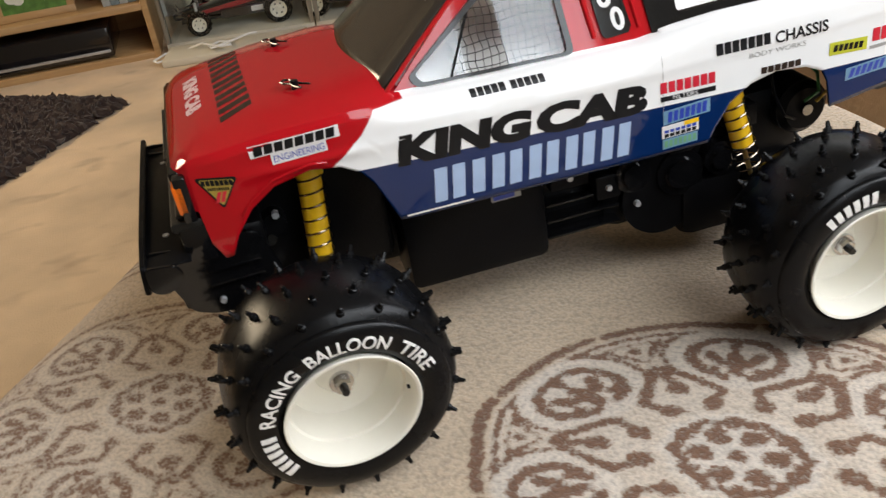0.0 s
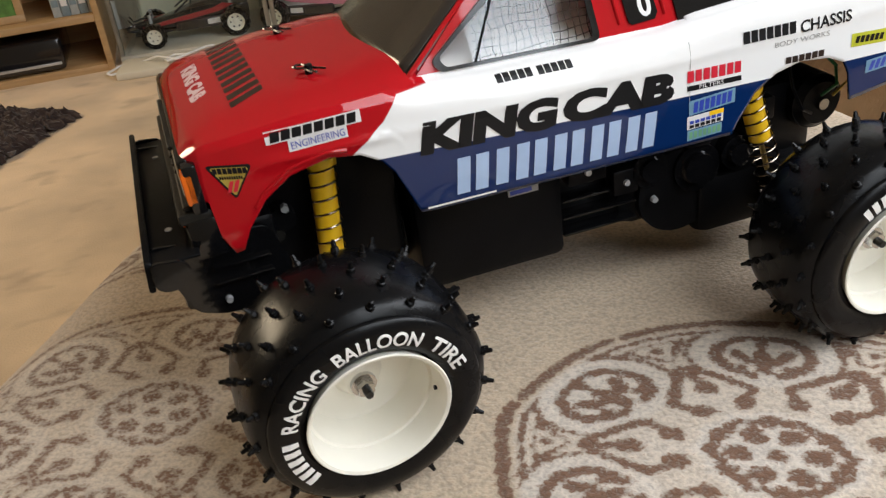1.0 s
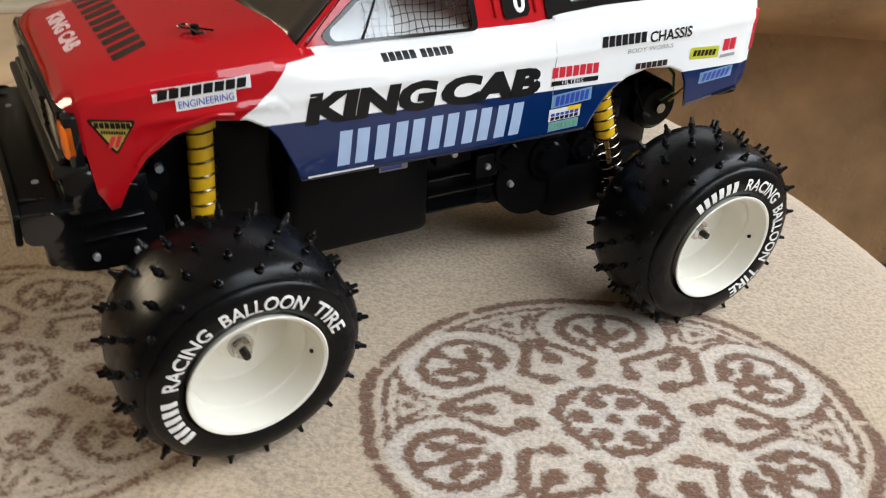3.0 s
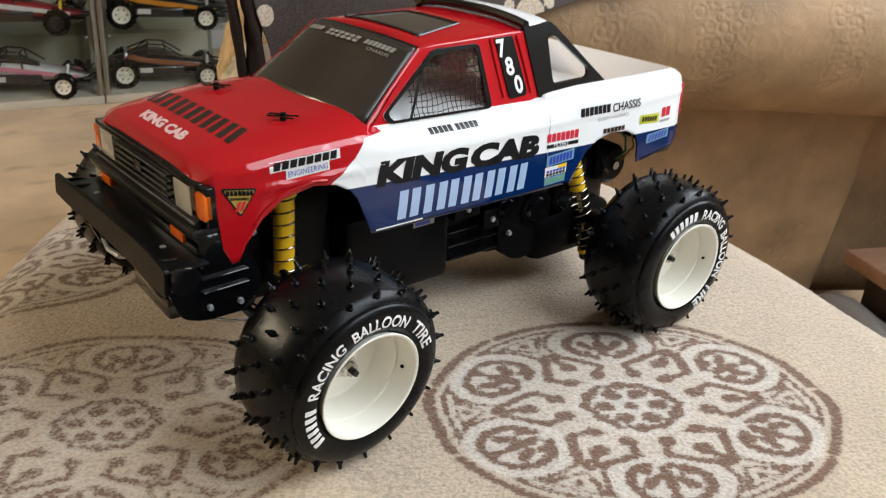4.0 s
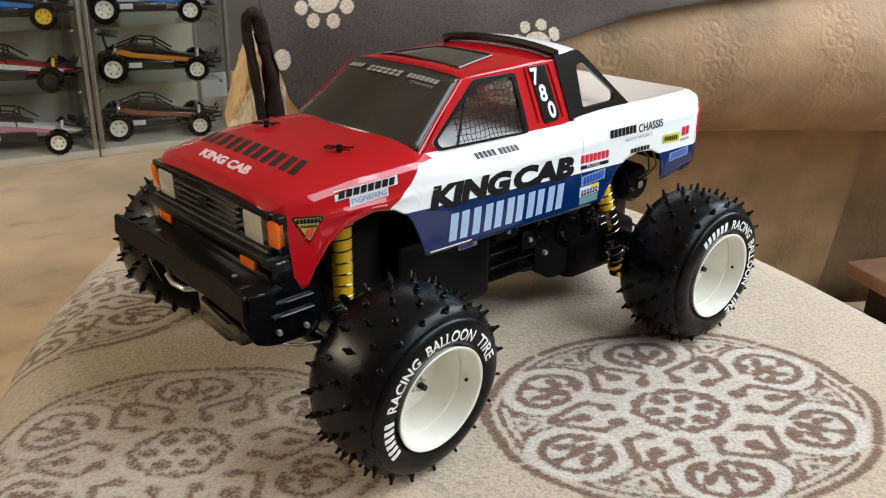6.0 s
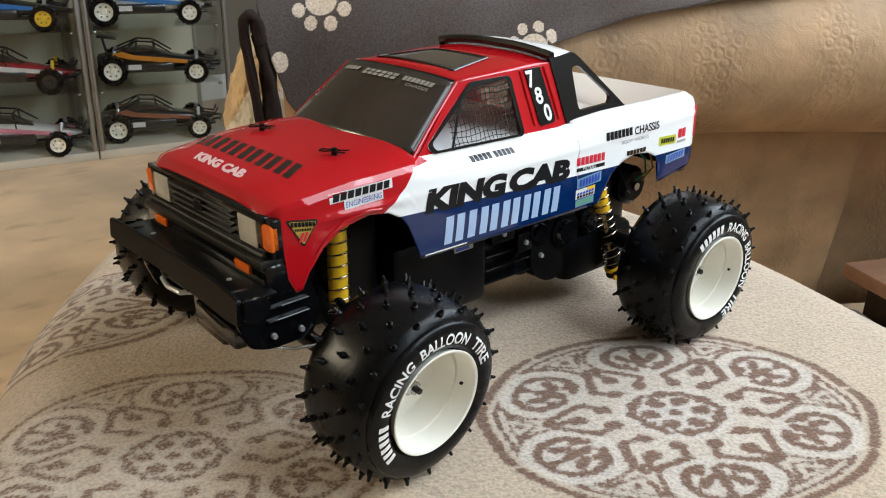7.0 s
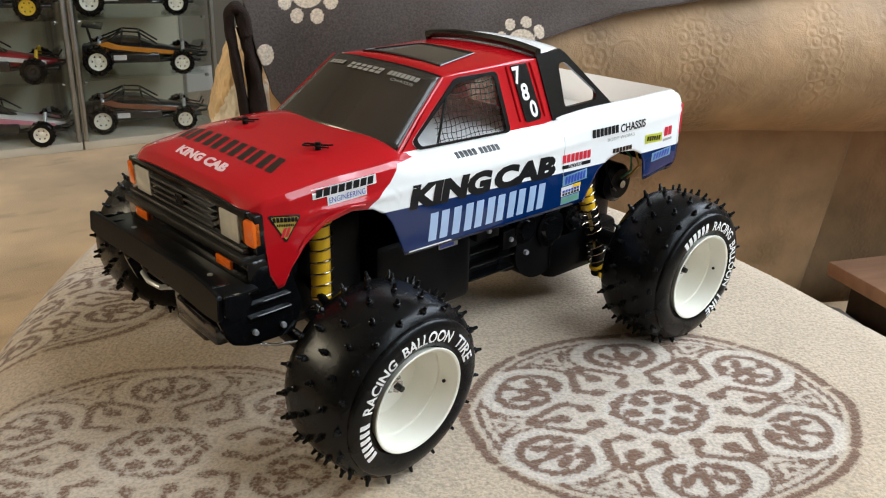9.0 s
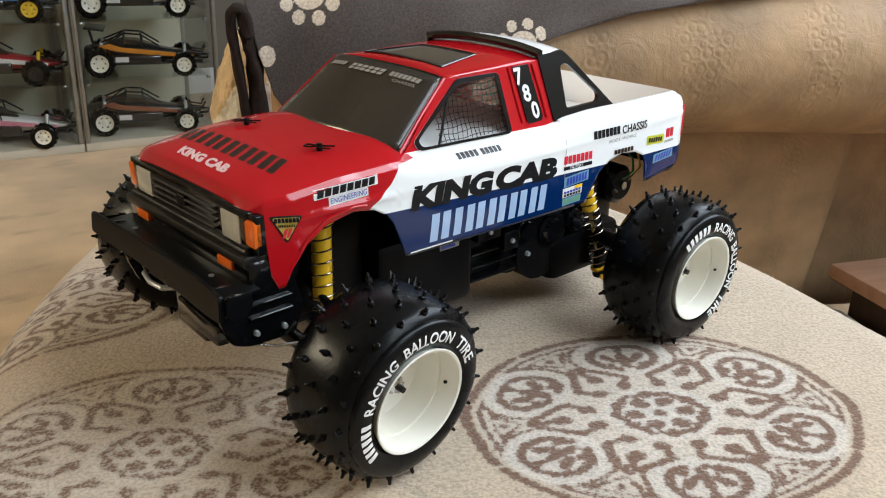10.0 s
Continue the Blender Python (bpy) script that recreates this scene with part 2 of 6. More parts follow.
M = dict(
    paint=livery("three_colour_paint"),
    cab=two_tone("red_over_white_paint"),
    red=material("red_gloss_paint", RED, 0.5, vary=0.04, scale=25, bump=0.05, bump_scale=45, coat=1.0, spec=0.0),
    white=material("white_gloss_paint", WHITE, 0.5, vary=0.03, scale=25, coat=1.0, spec=0.0),
    black_gloss=material("black_gloss_paint", (0.004, 0.004, 0.0045), 0.12, vary=0.2, scale=30, coat=0.3, spec=0.4),
    black_plastic=material("black_plastic", (0.0040, 0.0040, 0.0045), 0.30, vary=0.25, scale=60, bump=0.1, bump_scale=900, spec=0.12),
    grey_plastic=material("dark_grey_plastic", (0.014, 0.013, 0.011), 0.35, vary=0.3, scale=90, bump=0.2, bump_scale=500, spec=0.3),
    rubber=material("black_rubber", (0.0038, 0.0038, 0.0042), 0.27, vary=0.2, scale=50, bump=0.035, bump_scale=700, spec=0.20),
    rim=material("ivory_white_plastic", (0.83, 0.80, 0.70), 0.32, vary=0.03, scale=40, coat=0.2),
    letter_white=material("white_tyre_lettering", (0.80, 0.79, 0.76), 0.6, vary=0.08, scale=300),
    chrome=material("bright_steel", (0.62, 0.62, 0.62), 0.2, metal=1.0, vary=0.1, scale=120),
    spring=material("spring_steel", (0.36, 0.30, 0.23), 0.25, metal=1.0, vary=0.1, scale=120),
    brass=material("brass", (0.55, 0.40, 0.16), 0.3, metal=1.0, vary=0.1, scale=120),
    yellow=material("yellow_plastic", (0.90, 0.53, 0.012), 0.35, vary=0.06, scale=60, coat=0.2),
    orange=material("orange_lens", (0.86, 0.16, 0.008), 0.2, vary=0.05, scale=90, coat=0.5),
    lamp=material("pale_lamp_lens", (0.52, 0.50, 0.45), 0.25, vary=0.10, scale=180, coat=0.5),
    smoke=material("smoked_screen", (0.036, 0.029, 0.023), 0.20, vary=0.25, scale=14, coat=0.2),
    smoke_roof=material("smoked_roof_light", (0.060, 0.052, 0.046), 0.2, vary=0.25, scale=40, coat=0.8),
    black_ink=material("black_ink", (0.007, 0.007, 0.008), 0.4, vary=0.15, scale=200, coat=0.08, spec=0.25),
    brown_ink=material("dark_brown_ink", (0.026, 0.015, 0.010), 0.4, vary=0.25, scale=150, coat=0.15, spec=0.3),
    pale_blue=material("pale_blue_ink", (0.36, 0.48, 0.68), 0.3, vary=0.06, scale=100, coat=0.8),
    pink_ink=material("pale_pink_ink", (0.80, 0.55, 0.54), 0.3, vary=0.05, scale=100, coat=0.5),
    grey_ink=material("grey_ink", (0.34, 0.33, 0.31), 0.35, vary=0.08, scale=100),
    red_ink=material("red_ink", (0.62, 0.02, 0.04), 0.3, vary=0.05, scale=100, coat=0.5),
    blue_ink=material("blue_ink", (0.03, 0.06, 0.38), 0.3, vary=0.05, scale=100, coat=0.5),
    sticker=material("white_sticker", (0.78, 0.76, 0.74), 0.3, vary=0.04, scale=100, coat=0.6),
    gold_ink=material("dull_gold_ink", (0.42, 0.30, 0.05), 0.3, vary=0.10, scale=100, coat=0.5),
    lime_ink=material("yellow_green_ink", (0.55, 0.55, 0.04), 0.3, vary=0.10, scale=100, coat=0.5),
    green_ink=material("green_ink", (0.16, 0.36, 0.20), 0.3, vary=0.10, scale=100, coat=0.5),
    cyan_ink=material("cyan_ink", (0.16, 0.30, 0.42), 0.3, vary=0.10, scale=100, coat=0.5),
    wire_green=material("green_wire", (0.02, 0.20, 0.06), 0.45, vary=0.05),
    wire_yellow=material("yellow_wire", (0.60, 0.38, 0.05), 0.45, vary=0.05),
    side_glass=glass("clear_side_pane", (0.95, 0.96, 0.96), 0.02, 0.89),
    cabinet_glass=glass("cabinet_pane", (0.985, 0.995, 0.99), 0.02, 0.97),
    shelf_glass=glass("shelf_pane", (0.95, 0.985, 0.97), 0.05, 0.96),
    alu=material("brushed_aluminium", (0.42, 0.43, 0.42), 0.35, metal=0.9, vary=0.08, scale=60),
    cream=material("cream_board", (0.66, 0.61, 0.50), 0.5, vary=0.05, scale=12),
    cabinet_back=material("grey_green_board", (0.84, 0.80, 0.63), 0.6, vary=0.08, scale=6),
    wall=material("cream_wall_paint", (0.26, 0.235, 0.19), 0.85, vary=0.04, scale=5, bump=0.15, bump_scale=120),
    ceiling=material("white_ceiling_paint", (0.40, 0.385, 0.35), 0.9, vary=0.03, scale=4),
    carpet=material("tan_carpet", (0.62, 0.455, 0.28), 0.98, vary=0.34, scale=4, bump=0.9, bump_scale=260, sheen=0.3, spec=0.1),
    rug=material("dark_brown_shag", (0.045, 0.030, 0.026), 0.98, vary=0.35, scale=60, bump=0.9, bump_scale=200, sheen=0.2, spec=0.1),
    beech=wood("beech_veneer", (0.56, 0.36, 0.17), (0.44, 0.26, 0.11), "X"),
    table_wood=wood("pinkish_brown_veneer", (0.46, 0.27, 0.17), (0.38, 0.21, 0.13), "X"),
    dark_wood=wood("dark_brown_wood", (0.060, 0.038, 0.026), (0.035, 0.022, 0.016), "X"),
    bag=material("grey_white_plastic_bag", (0.22, 0.20, 0.18), 0.5, vary=0.12, scale=30),
    cream_plush=material("cream_plush", (0.78, 0.72, 0.60), 0.98, vary=0.25, scale=18, bump=0.9, bump_scale=160, sheen=0.4, spec=0.1),
    tan_plush=material("tan_cream_plush", (0.62, 0.44, 0.24), 0.98, vary=0.45, scale=18, bump=0.9, bump_scale=160, sheen=0.4, spec=0.1),
    print_green=material("green_leafy_print", (0.10, 0.22, 0.04), 0.5, vary=0.5, scale=40),
    flower=material("white_flower_print", (0.72, 0.72, 0.62), 0.5, vary=0.1, scale=40),
    paper=material("grey_paper_blocks", (0.40, 0.42, 0.40), 0.8, vary=0.2, scale=50),
    paper_blue=material("blue_grey_covers", (0.20, 0.26, 0.28), 0.6, vary=0.3, scale=50),
    device=material("piano_black_plastic", (0.008, 0.008, 0.010), 0.12, vary=0.2, scale=20, coat=0.6),
    silver=material("silver_plastic", (0.55, 0.56, 0.57), 0.3, metal=0.5, vary=0.08, scale=40),
)

def embossed(name, colour):
    """Woven upholstery with rings and ribs pressed into it."""
    m = material(name, colour, 0.58, vary=0.34, scale=13, spec=0.38)
    nt = m.node_tree
    b = nt.nodes["Principled BSDF"]
    co = nt.nodes.new("ShaderNodeTexCoord")
    vo = nt.nodes.new("ShaderNodeTexVoronoi")
    vo.inputs["Scale"].default_value = 66
    vo.inputs["Randomness"].default_value = 0.80
    sn = nt.nodes.new("ShaderNodeMath")
    sn.operation = "SINE"
    k = nt.nodes.new("ShaderNodeMath")
    k.operation = "MULTIPLY"
    k.inputs[1].default_value = 11.0
    nt.links.new(co.outputs["Object"], vo.inputs["Vector"])
    nt.links.new(vo.outputs["Distance"], k.inputs[0])
    nt.links.new(k.outputs[0], sn.inputs[0])
    wv = nt.nodes.new("ShaderNodeTexWave")
    wv.inputs["Scale"].default_value = 2.6
    wv.inputs["Distortion"].default_value = 7.0
    wv.inputs["Detail"].default_value = 3
    nt.links.new(co.outputs["Object"], wv.inputs["Vector"])
    nz = nt.nodes.new("ShaderNodeTexNoise")
    nz.inputs["Scale"].default_value = 500
    nt.links.new(co.outputs["Object"], nz.inputs["Vector"])
    # soft puckers between the pressed motifs
    pk = nt.nodes.new("ShaderNodeTexNoise")
    pk.inputs["Scale"].default_value, pk.inputs["Detail"].default_value, pk.inputs["Distortion"].default_value = 34, 4, 1.2
    nt.links.new(co.outputs["Object"], pk.inputs["Vector"])
    s1 = nt.nodes.new("ShaderNodeMath")
    s1.operation = "MULTIPLY_ADD"
    s1.inputs[1].default_value = 1.6
    nt.links.new(wv.outputs["Fac"], s1.inputs[0])
    band = nt.nodes.new("ShaderNodeMapRange")
    band.interpolation_type = "SMOOTHSTEP"
    band.inputs[1].default_value, band.inputs[2].default_value, band.inputs[3].default_value = 0.45, 0.85, 0.12
    nt.links.new(wv.outputs["Fac"], band.inputs[0])
    ring = nt.nodes.new("ShaderNodeMath")
    ring.operation = "MULTIPLY"
    nt.links.new(sn.outputs[0], ring.inputs[0])
    nt.links.new(band.outputs[0], ring.inputs[1])
    nt.links.new(ring.outputs[0], s1.inputs[2])
    s2 = nt.nodes.new("ShaderNodeMath")
    s2.operation = "ADD"
    nt.links.new(s1.outputs[0], s2.inputs[0])
    nt.links.new(nz.outputs[0], s2.inputs[1])
    bp = nt.nodes.new("ShaderNodeBump")
    bp.inputs["Strength"].default_value, bp.inputs["Distance"].default_value = 0.36, 0.0015
    s3 = nt.nodes.new("ShaderNodeMath")
    s3.operation = "MULTIPLY_ADD"
    s3.inputs[1].default_value = 5.0
    nt.links.new(pk.outputs[0], s3.inputs[0])
    nt.links.new(s2.outputs[0], s3.inputs[2])
    nt.links.new(s3.outputs[0], bp.inputs["Height"])
    nt.links.new(bp.outputs[0], b.inputs["Normal"])
    return m


def stained(m, colour):
    """Scattered small dull marks trodden into a carpet."""
    nt = m.node_tree
    b = nt.nodes["Principled BSDF"]
    co = nt.nodes.new("ShaderNodeTexCoord")
    mp = nt.nodes.new("ShaderNodeMapping")
    mp.inputs["Scale"].default_value = (1.0, 1.9, 1.0)
    nz = nt.nodes.new("ShaderNodeTexNoise")
    nz.inputs["Scale"].default_value, nz.inputs["Detail"].default_value = 6.5, 3
    nt.links.new(co.outputs["Object"], mp.inputs[0])
    nt.links.new(mp.outputs[0], nz.inputs["Vector"])
    rg = nt.nodes.new("ShaderNodeMapRange")
    rg.inputs[1].default_value, rg.inputs[2].default_value, rg.inputs[4].default_value = 0.58, 0.72, 0.55
    nt.links.new(nz.outputs[0], rg.inputs[0])
    mx = nt.nodes.new("ShaderNodeMix")
    mx.data_type = "RGBA"
    mx.inputs[7].default_value = (*colour, 1)
    nt.links.new(rg.outputs[0], mx.inputs[0])
    nt.links.new(b.inputs["Base Color"].links[0].from_socket, mx.inputs[6])
    nt.links.new(mx.outputs[2], b.inputs["Base Color"])


stained(M["carpet"], (0.30, 0.20, 0.115))
M["emboss"] = embossed("embossed_brown_fabric", (0.36, 0.228, 0.118))
M["throw"] = printed_fleece("printed_beige_fleece", "print", (0.56, 0.44, 0.312), (0.182, 0.098, 0.058), (0.67, 0.60, 0.52))
M["fleece"] = printed_fleece("printed_brown_fleece", "print", (0.082, 0.064, 0.056), (0.66, 0.54, 0.42), (0.082, 0.064, 0.056), 0.5, 0.35)
M["fleece_plain"] = material("plain_brown_fleece", (0.020, 0.012, 0.009), 0.97, vary=0.25, scale=120, bump=0.8, bump_scale=420, sheen=0.04, spec=0.1)

# ---------------------------------------------------------------- mesh helpers


def mesh_from(name, verts, faces, mats, smooth=35, face_mats=None):
    me = bpy.data.meshes.new(name)
    me.from_pydata([tuple(v) for v in verts], [], [tuple(f) for f in faces])
    for m in mats if isinstance(mats, (list, tuple)) else [mats]:
        me.materials.append(m)
    if face_mats is not None:
        me.polygons.foreach_set("material_index", face_mats)
    if smooth:
        me.polygons.foreach_set("use_smooth", [True] * len(me.polygons))
        me.set_sharp_from_angle(angle=radians(smooth))
    me.update()
    return me


def bm_mesh(name, bm, mats, smooth=35):
    me = bpy.data.meshes.new(name)
    bmesh.ops.recalc_face_normals(bm, faces=bm.faces)
    bm.to_mesh(me)
    bm.free()
    for m in mats if isinstance(mats, (list, tuple)) else [mats]:
        me.materials.append(m)
    if smooth:
        me.polygons.foreach_set("use_smooth", [True] * len(me.polygons))
        me.set_sharp_from_angle(angle=radians(smooth))
    return me


def thing(name, m, label, category, group="", kind=""):
    ob = new(name)
    ob.empty_display_size = 0.02
    ob.matrix_world = m
    return tagged(ob, label, category, group, kind)


def part(name, shape, mat, parent, label="", m=None, smooth=35):
    """Links a bmesh or a mesh as one object under a thing or a part."""
    me = shape if isinstance(shape, bpy.types.Mesh) else bm_mesh(name, shape, mat, smooth)
    ob = new(name, me)
    ob.parent = parent
    if m is not None:
        ob.matrix_basis = m
    if label:
        ob["label"] = label
    return ob


def solo(name, shape, mat, label, category, m=None, group="", kind="", smooth=35):
    me = shape if isinstance(shape, bpy.types.Mesh) else bm_mesh(name, shape, mat, smooth)
    ob = new(name, me)
    if m is not None:
        ob.matrix_world = m
    return tagged(ob, label, category, group, kind)


def box(x0, x1, y0, y1, z0, z1, bevel=0.0, seg=2, bm=None, m=None):
    own = bmesh.new()
    bmesh.ops.create_cube(own, size=1)
    for v in own.verts:
        v.co = Vector((x0 + (v.co.x + 0.5) * (x1 - x0), y0 + (v.co.y + 0.5) * (y1 - y0), z0 + (v.co.z + 0.5) * (z1 - z0)))
    if bevel:
        bmesh.ops.bevel(own, geom=own.edges[:], offset=bevel, segments=seg, affect="EDGES", profile=0.5)
    if m is not None:
        own.transform(m)
    return own if bm is None else join(bm, own)


def join(bm, other):
    tmp = bpy.data.meshes.new("tmp")
    other.to_mesh(tmp)
    other.free()
    bm.from_mesh(tmp)
    bpy.data.meshes.remove(tmp)
    return bm


def rod(p, q, r0, r1=None, seg=12, bm=None, caps=True):
    """A tapered round bar from p to q."""
    p, q = Vector(p), Vector(q)
    own = bmesh.new()
    d = q - p
    bmesh.ops.create_cone(own, cap_ends=caps, segments=seg, radius1=r0, radius2=r0 if r1 is None else r1, depth=d.length)
    own.transform(Matrix.Translation((p + q) / 2) @ d.to_track_quat("Z", "Y").to_matrix().to_4x4())
    return own if bm is None else join(bm, own)


def tube(points, r, seg=8, bm=None):
    """A round wire along a polyline."""
    pts = [Vector(p) for p in points]
    own = bmesh.new()
    rings = []
    up = Vector((0.13, 0.21, 1)).normalized()
    for i, p in enumerate(pts):
        d = (pts[min(i + 1, len(pts) - 1)] - pts[max(i - 1, 0)]).normalized()
        a = d.cross(up).normalized()
        b = d.cross(a)
        rings.append([own.verts.new(p + r * (math.cos(k * math.tau / seg) * a + math.sin(k * math.tau / seg) * b)) for k in range(seg)])
    for ra, rb in zip(rings, rings[1:]):
        for k in range(seg):
            own.faces.new((ra[k], ra[(k + 1) % seg], rb[(k + 1) % seg], rb[k]))
    own.faces.new(rings[0][::-1])
    own.faces.new(rings[-1])
    return own if bm is None else join(bm, own)


def lathe(profile, seg=48, axis="Y", bm=None, closed=False):
    """Turns (distance along the axis, radius) pairs about an axis."""
    own = bmesh.new()
    rings = []
    for a, r in profile:
        ring = []
        for k in range(seg):
            c, s = math.cos(k * math.tau / seg) * r, math.sin(k * math.tau / seg) * r
            ring.append(own.verts.new({"Y": (c, a, s), "X": (a, c, s), "Z": (c, s, a)}[axis]))
        rings.append(ring)
    pairs = list(zip(rings, rings[1:])) + ([(rings[-1], rings[0])] if closed else [])
    for ra, rb in pairs:
        for k in range(seg):
            own.faces.new((ra[k], ra[(k + 1) % seg], rb[(k + 1) % seg], rb[k]))
    return own if bm is None else join(bm, own)


def plate(outline, depth, bm=None, m=None, bevel=0.0):
    """An outline in x, z given some depth in y (from 0 to depth)."""
    own = bmesh.new()
    f = own.faces.new([own.verts.new((x, 0, z)) for x, z in outline])
    ext = bmesh.ops.extrude_face_region(own, geom=[f])
    bmesh.ops.translate(own, vec=(0, depth, 0), verts=[v for v in ext["geom"] if isinstance(v, bmesh.types.BMVert)])
    bmesh.ops.recalc_face_normals(own, faces=own.faces)
    if bevel:
        bmesh.ops.bevel(own, geom=own.edges[:], offset=bevel, segments=2, affect="EDGES")
    if m is not None:
        own.transform(m)
    return own if bm is None else join(bm, own)


def rounded(points, r, seg=4):
    """Rounds the corners of a closed outline."""
    out, n = [], len(points)
    for i in range(n):
        p = Vector(points[i])
        a, b = Vector(points[i - 1]) - p, Vector(points[(i + 1) % n]) - p
        k = min(r, a.length * 0.45, b.length * 0.45)
        s, e = p + a.normalized() * k, p + b.normalized() * k
        for j in range(seg + 1):
            t = j / seg
            out.append(tuple((1 - t) ** 2 * s + 2 * t * (1 - t) * p + t * t * e))
    return out


_glyphs = {}


def glyphs(text, bold=0.0, shear=0.0):
    """Vertices, faces and width of a line of text with cap height 1, in the built-in font."""
    key = (text, bold, shear)
    if key not in _glyphs:
        cu = bpy.data.curves.new("line", "FONT")
        cu.body, cu.size, cu.offset, cu.shear, cu.resolution_u = text, 1.0, bold, shear, 3
        ob = bpy.data.objects.new("line", cu)
        scene.collection.objects.link(ob)
        dg = bpy.context.evaluated_depsgraph_get()
        me = bpy.data.meshes.new_from_object(ob.evaluated_get(dg))
        vs = np.array([v.co[:] for v in me.vertices])
        fs = [tuple(p.vertices) for p in me.polygons]
        bpy.data.objects.remove(ob)
        bpy.data.curves.remove(cu)
        bpy.data.meshes.remove(me)
        vs[:, 0] -= vs[:, 0].min()
        h = vs[:, 1].max() - vs[:, 1].min()
        vs[:, 1] -= vs[:, 1].min()
        vs /= h
        _glyphs[key] = (vs, fs, vs[:, 0].max())
    return _glyphs[key]


def bars(count, width, gap, slant=0.0, slit=0.0):
    """Upright blocks, one for each letter of a mark, with height 1: vertices, faces, width."""
    vs, fs = [], []
    for i in range(count):
        x0 = i * (width + gap)
        for lo, hi in (((0, 0.5 - slit / 2), (0.5 + slit / 2, 1)) if slit else ((0, 1),)):
            n = len(vs)
            vs += [(x0 + slant * lo, lo, 0), (x0 + width + slant * lo, lo, 0), (x0 + width + slant * hi, hi, 0), (x0 + slant * hi, hi, 0)]
            fs.append((n, n + 1, n + 2, n + 3))
    return np.array(vs, float), fs, count * width + (count - 1) * gap + slant


def lay(name, shape, place, mat, parent, label="", cut=1, m=None):
    """Lays flat marks (0..width, 0..1) on a surface: place(u, v) gives the point for u, v in 0..1."""
    vs, fs, w = shape
    bm = bmesh.new()
    bv = [bm.verts.new(v) for v in vs]
    for f in fs:
        try:
            bm.faces.new([bv[i] for i in f])
        except ValueError:
            pass
    for i in range(cut):
        bmesh.ops.subdivide_edges(bm, edges=[e for e in bm.edges if e.calc_length() > 0.28], cuts=1)
    bmesh.ops.triangulate(bm, faces=bm.faces)
    for v in bm.verts:
        v.co = Vector(place(v.co.x / w, v.co.y))
    me = bpy.data.meshes.new(name)
    bm.to_mesh(me)
    bm.free()
    me.materials.append(mat)
    return part(name, me, mat, parent, label, m)


def lay_each(name, shape, place, mat, label, parent=None):
    """Lays each block of a mark as a part of its own."""
    vs, fs, w = shape
    for f in fs:
        lay(name, (vs[list(f)], [(0, 1, 2, 3)], w), place, mat, parent or shell, label, 1)


def lerp_table(x, table):
    xs, ys = zip(*table)
    return float(np.interp(x, xs, ys))

# ---------------------------------------------------------------- the room
X0, X1, Y0, Y1, TOP = -2.6, 1.75, -1.05, 2.85, 2.4


def structure(name, bm, mat, label, category):
    return solo(name, bm, mat, label, category, kind="structure")


structure("floor", box(X0 - 0.1, X1 + 0.1, Y0 - 0.1, Y1 + 0.1, -0.1, 0.0), M["carpet"], "tan short-pile fitted carpet", "floor")
structure("ceiling", box(X0 - 0.1, X1 + 0.1, Y0 - 0.1, Y1 + 0.1, TOP, TOP + 0.1), M["ceiling"], "plain white ceiling", "ceiling")
structure("wall_north", box(X0 - 0.1, X1 + 0.1, Y1, Y1 + 0.12, 0, TOP), M["wall"], "plain cream painted wall", "wall")


def wall_with_windows(name, along, at, lo, hi, outward, openings):
    """A thick wall from lo to hi with openings (from, to, sill, head), in order along it."""
    bm = bmesh.new()
    t0, t1 = sorted((at, at + outward * 0.2))
    blocks, start = [], lo
    for w0, w1, z0, z1 in openings:
        blocks += [(start, w0, 0, TOP), (w0, w1, 0, z0), (w0, w1, z1, TOP)]
        start = w1
    for a0, a1, b0, b1 in blocks + [(start, hi, 0, TOP)]:
        box(*((t0, t1, a0, a1) if along == "y" else (a0, a1, t0, t1)), b0, b1, bm=bm)
    return structure(name, bm, M["wall"], "plain cream painted wall with a window opening", "wall")


def window(name, along, at, w0, w1, z0, z1, outward):
    win = thing(name, Matrix(), "unseen white-framed double window letting in daylight", "window", kind="structure")
    t0, t1 = sorted((at + outward * 0.10, at + outward * 0.15))
    span = lambda a0, a1, b0, b1, bev=0.004, d=(0, 0): box(*((t0 - d[0], t1 + d[1], a0, a1) if along == "y" else (a0, a1, t0 - d[0], t1 + d[1])), b0, b1, bev)
    mid = (w0 + w1) / 2
    for a0, a1, b0, b1 in ((w0, w0 + 0.06, z0, z1), (w1 - 0.06, w1, z0, z1), (mid - 0.035, mid + 0.035, z0, z1), (w0 + 0.06, w1 - 0.06, z0, z0 + 0.06), (w0 + 0.06, w1 - 0.06, z1 - 0.06, z1)):
        part("window_frame", span(a0, a1, b0, b1), M["white"], win)
    for a0, a1 in ((w0 + 0.06, mid - 0.035), (mid + 0.035, w1 - 0.06)):
        p = part("pane", span(a0, a1, z0 + 0.06, z1 - 0.06, 0.0, (-0.02, -0.024)), M["cabinet_glass"], win)
        p.visible_shadow = False
    part("window_sill", span(w0 - 0.03, w1 + 0.03, z0 - 0.03, z0, 0.006, (0.10, 0.10)), M["white"], win)


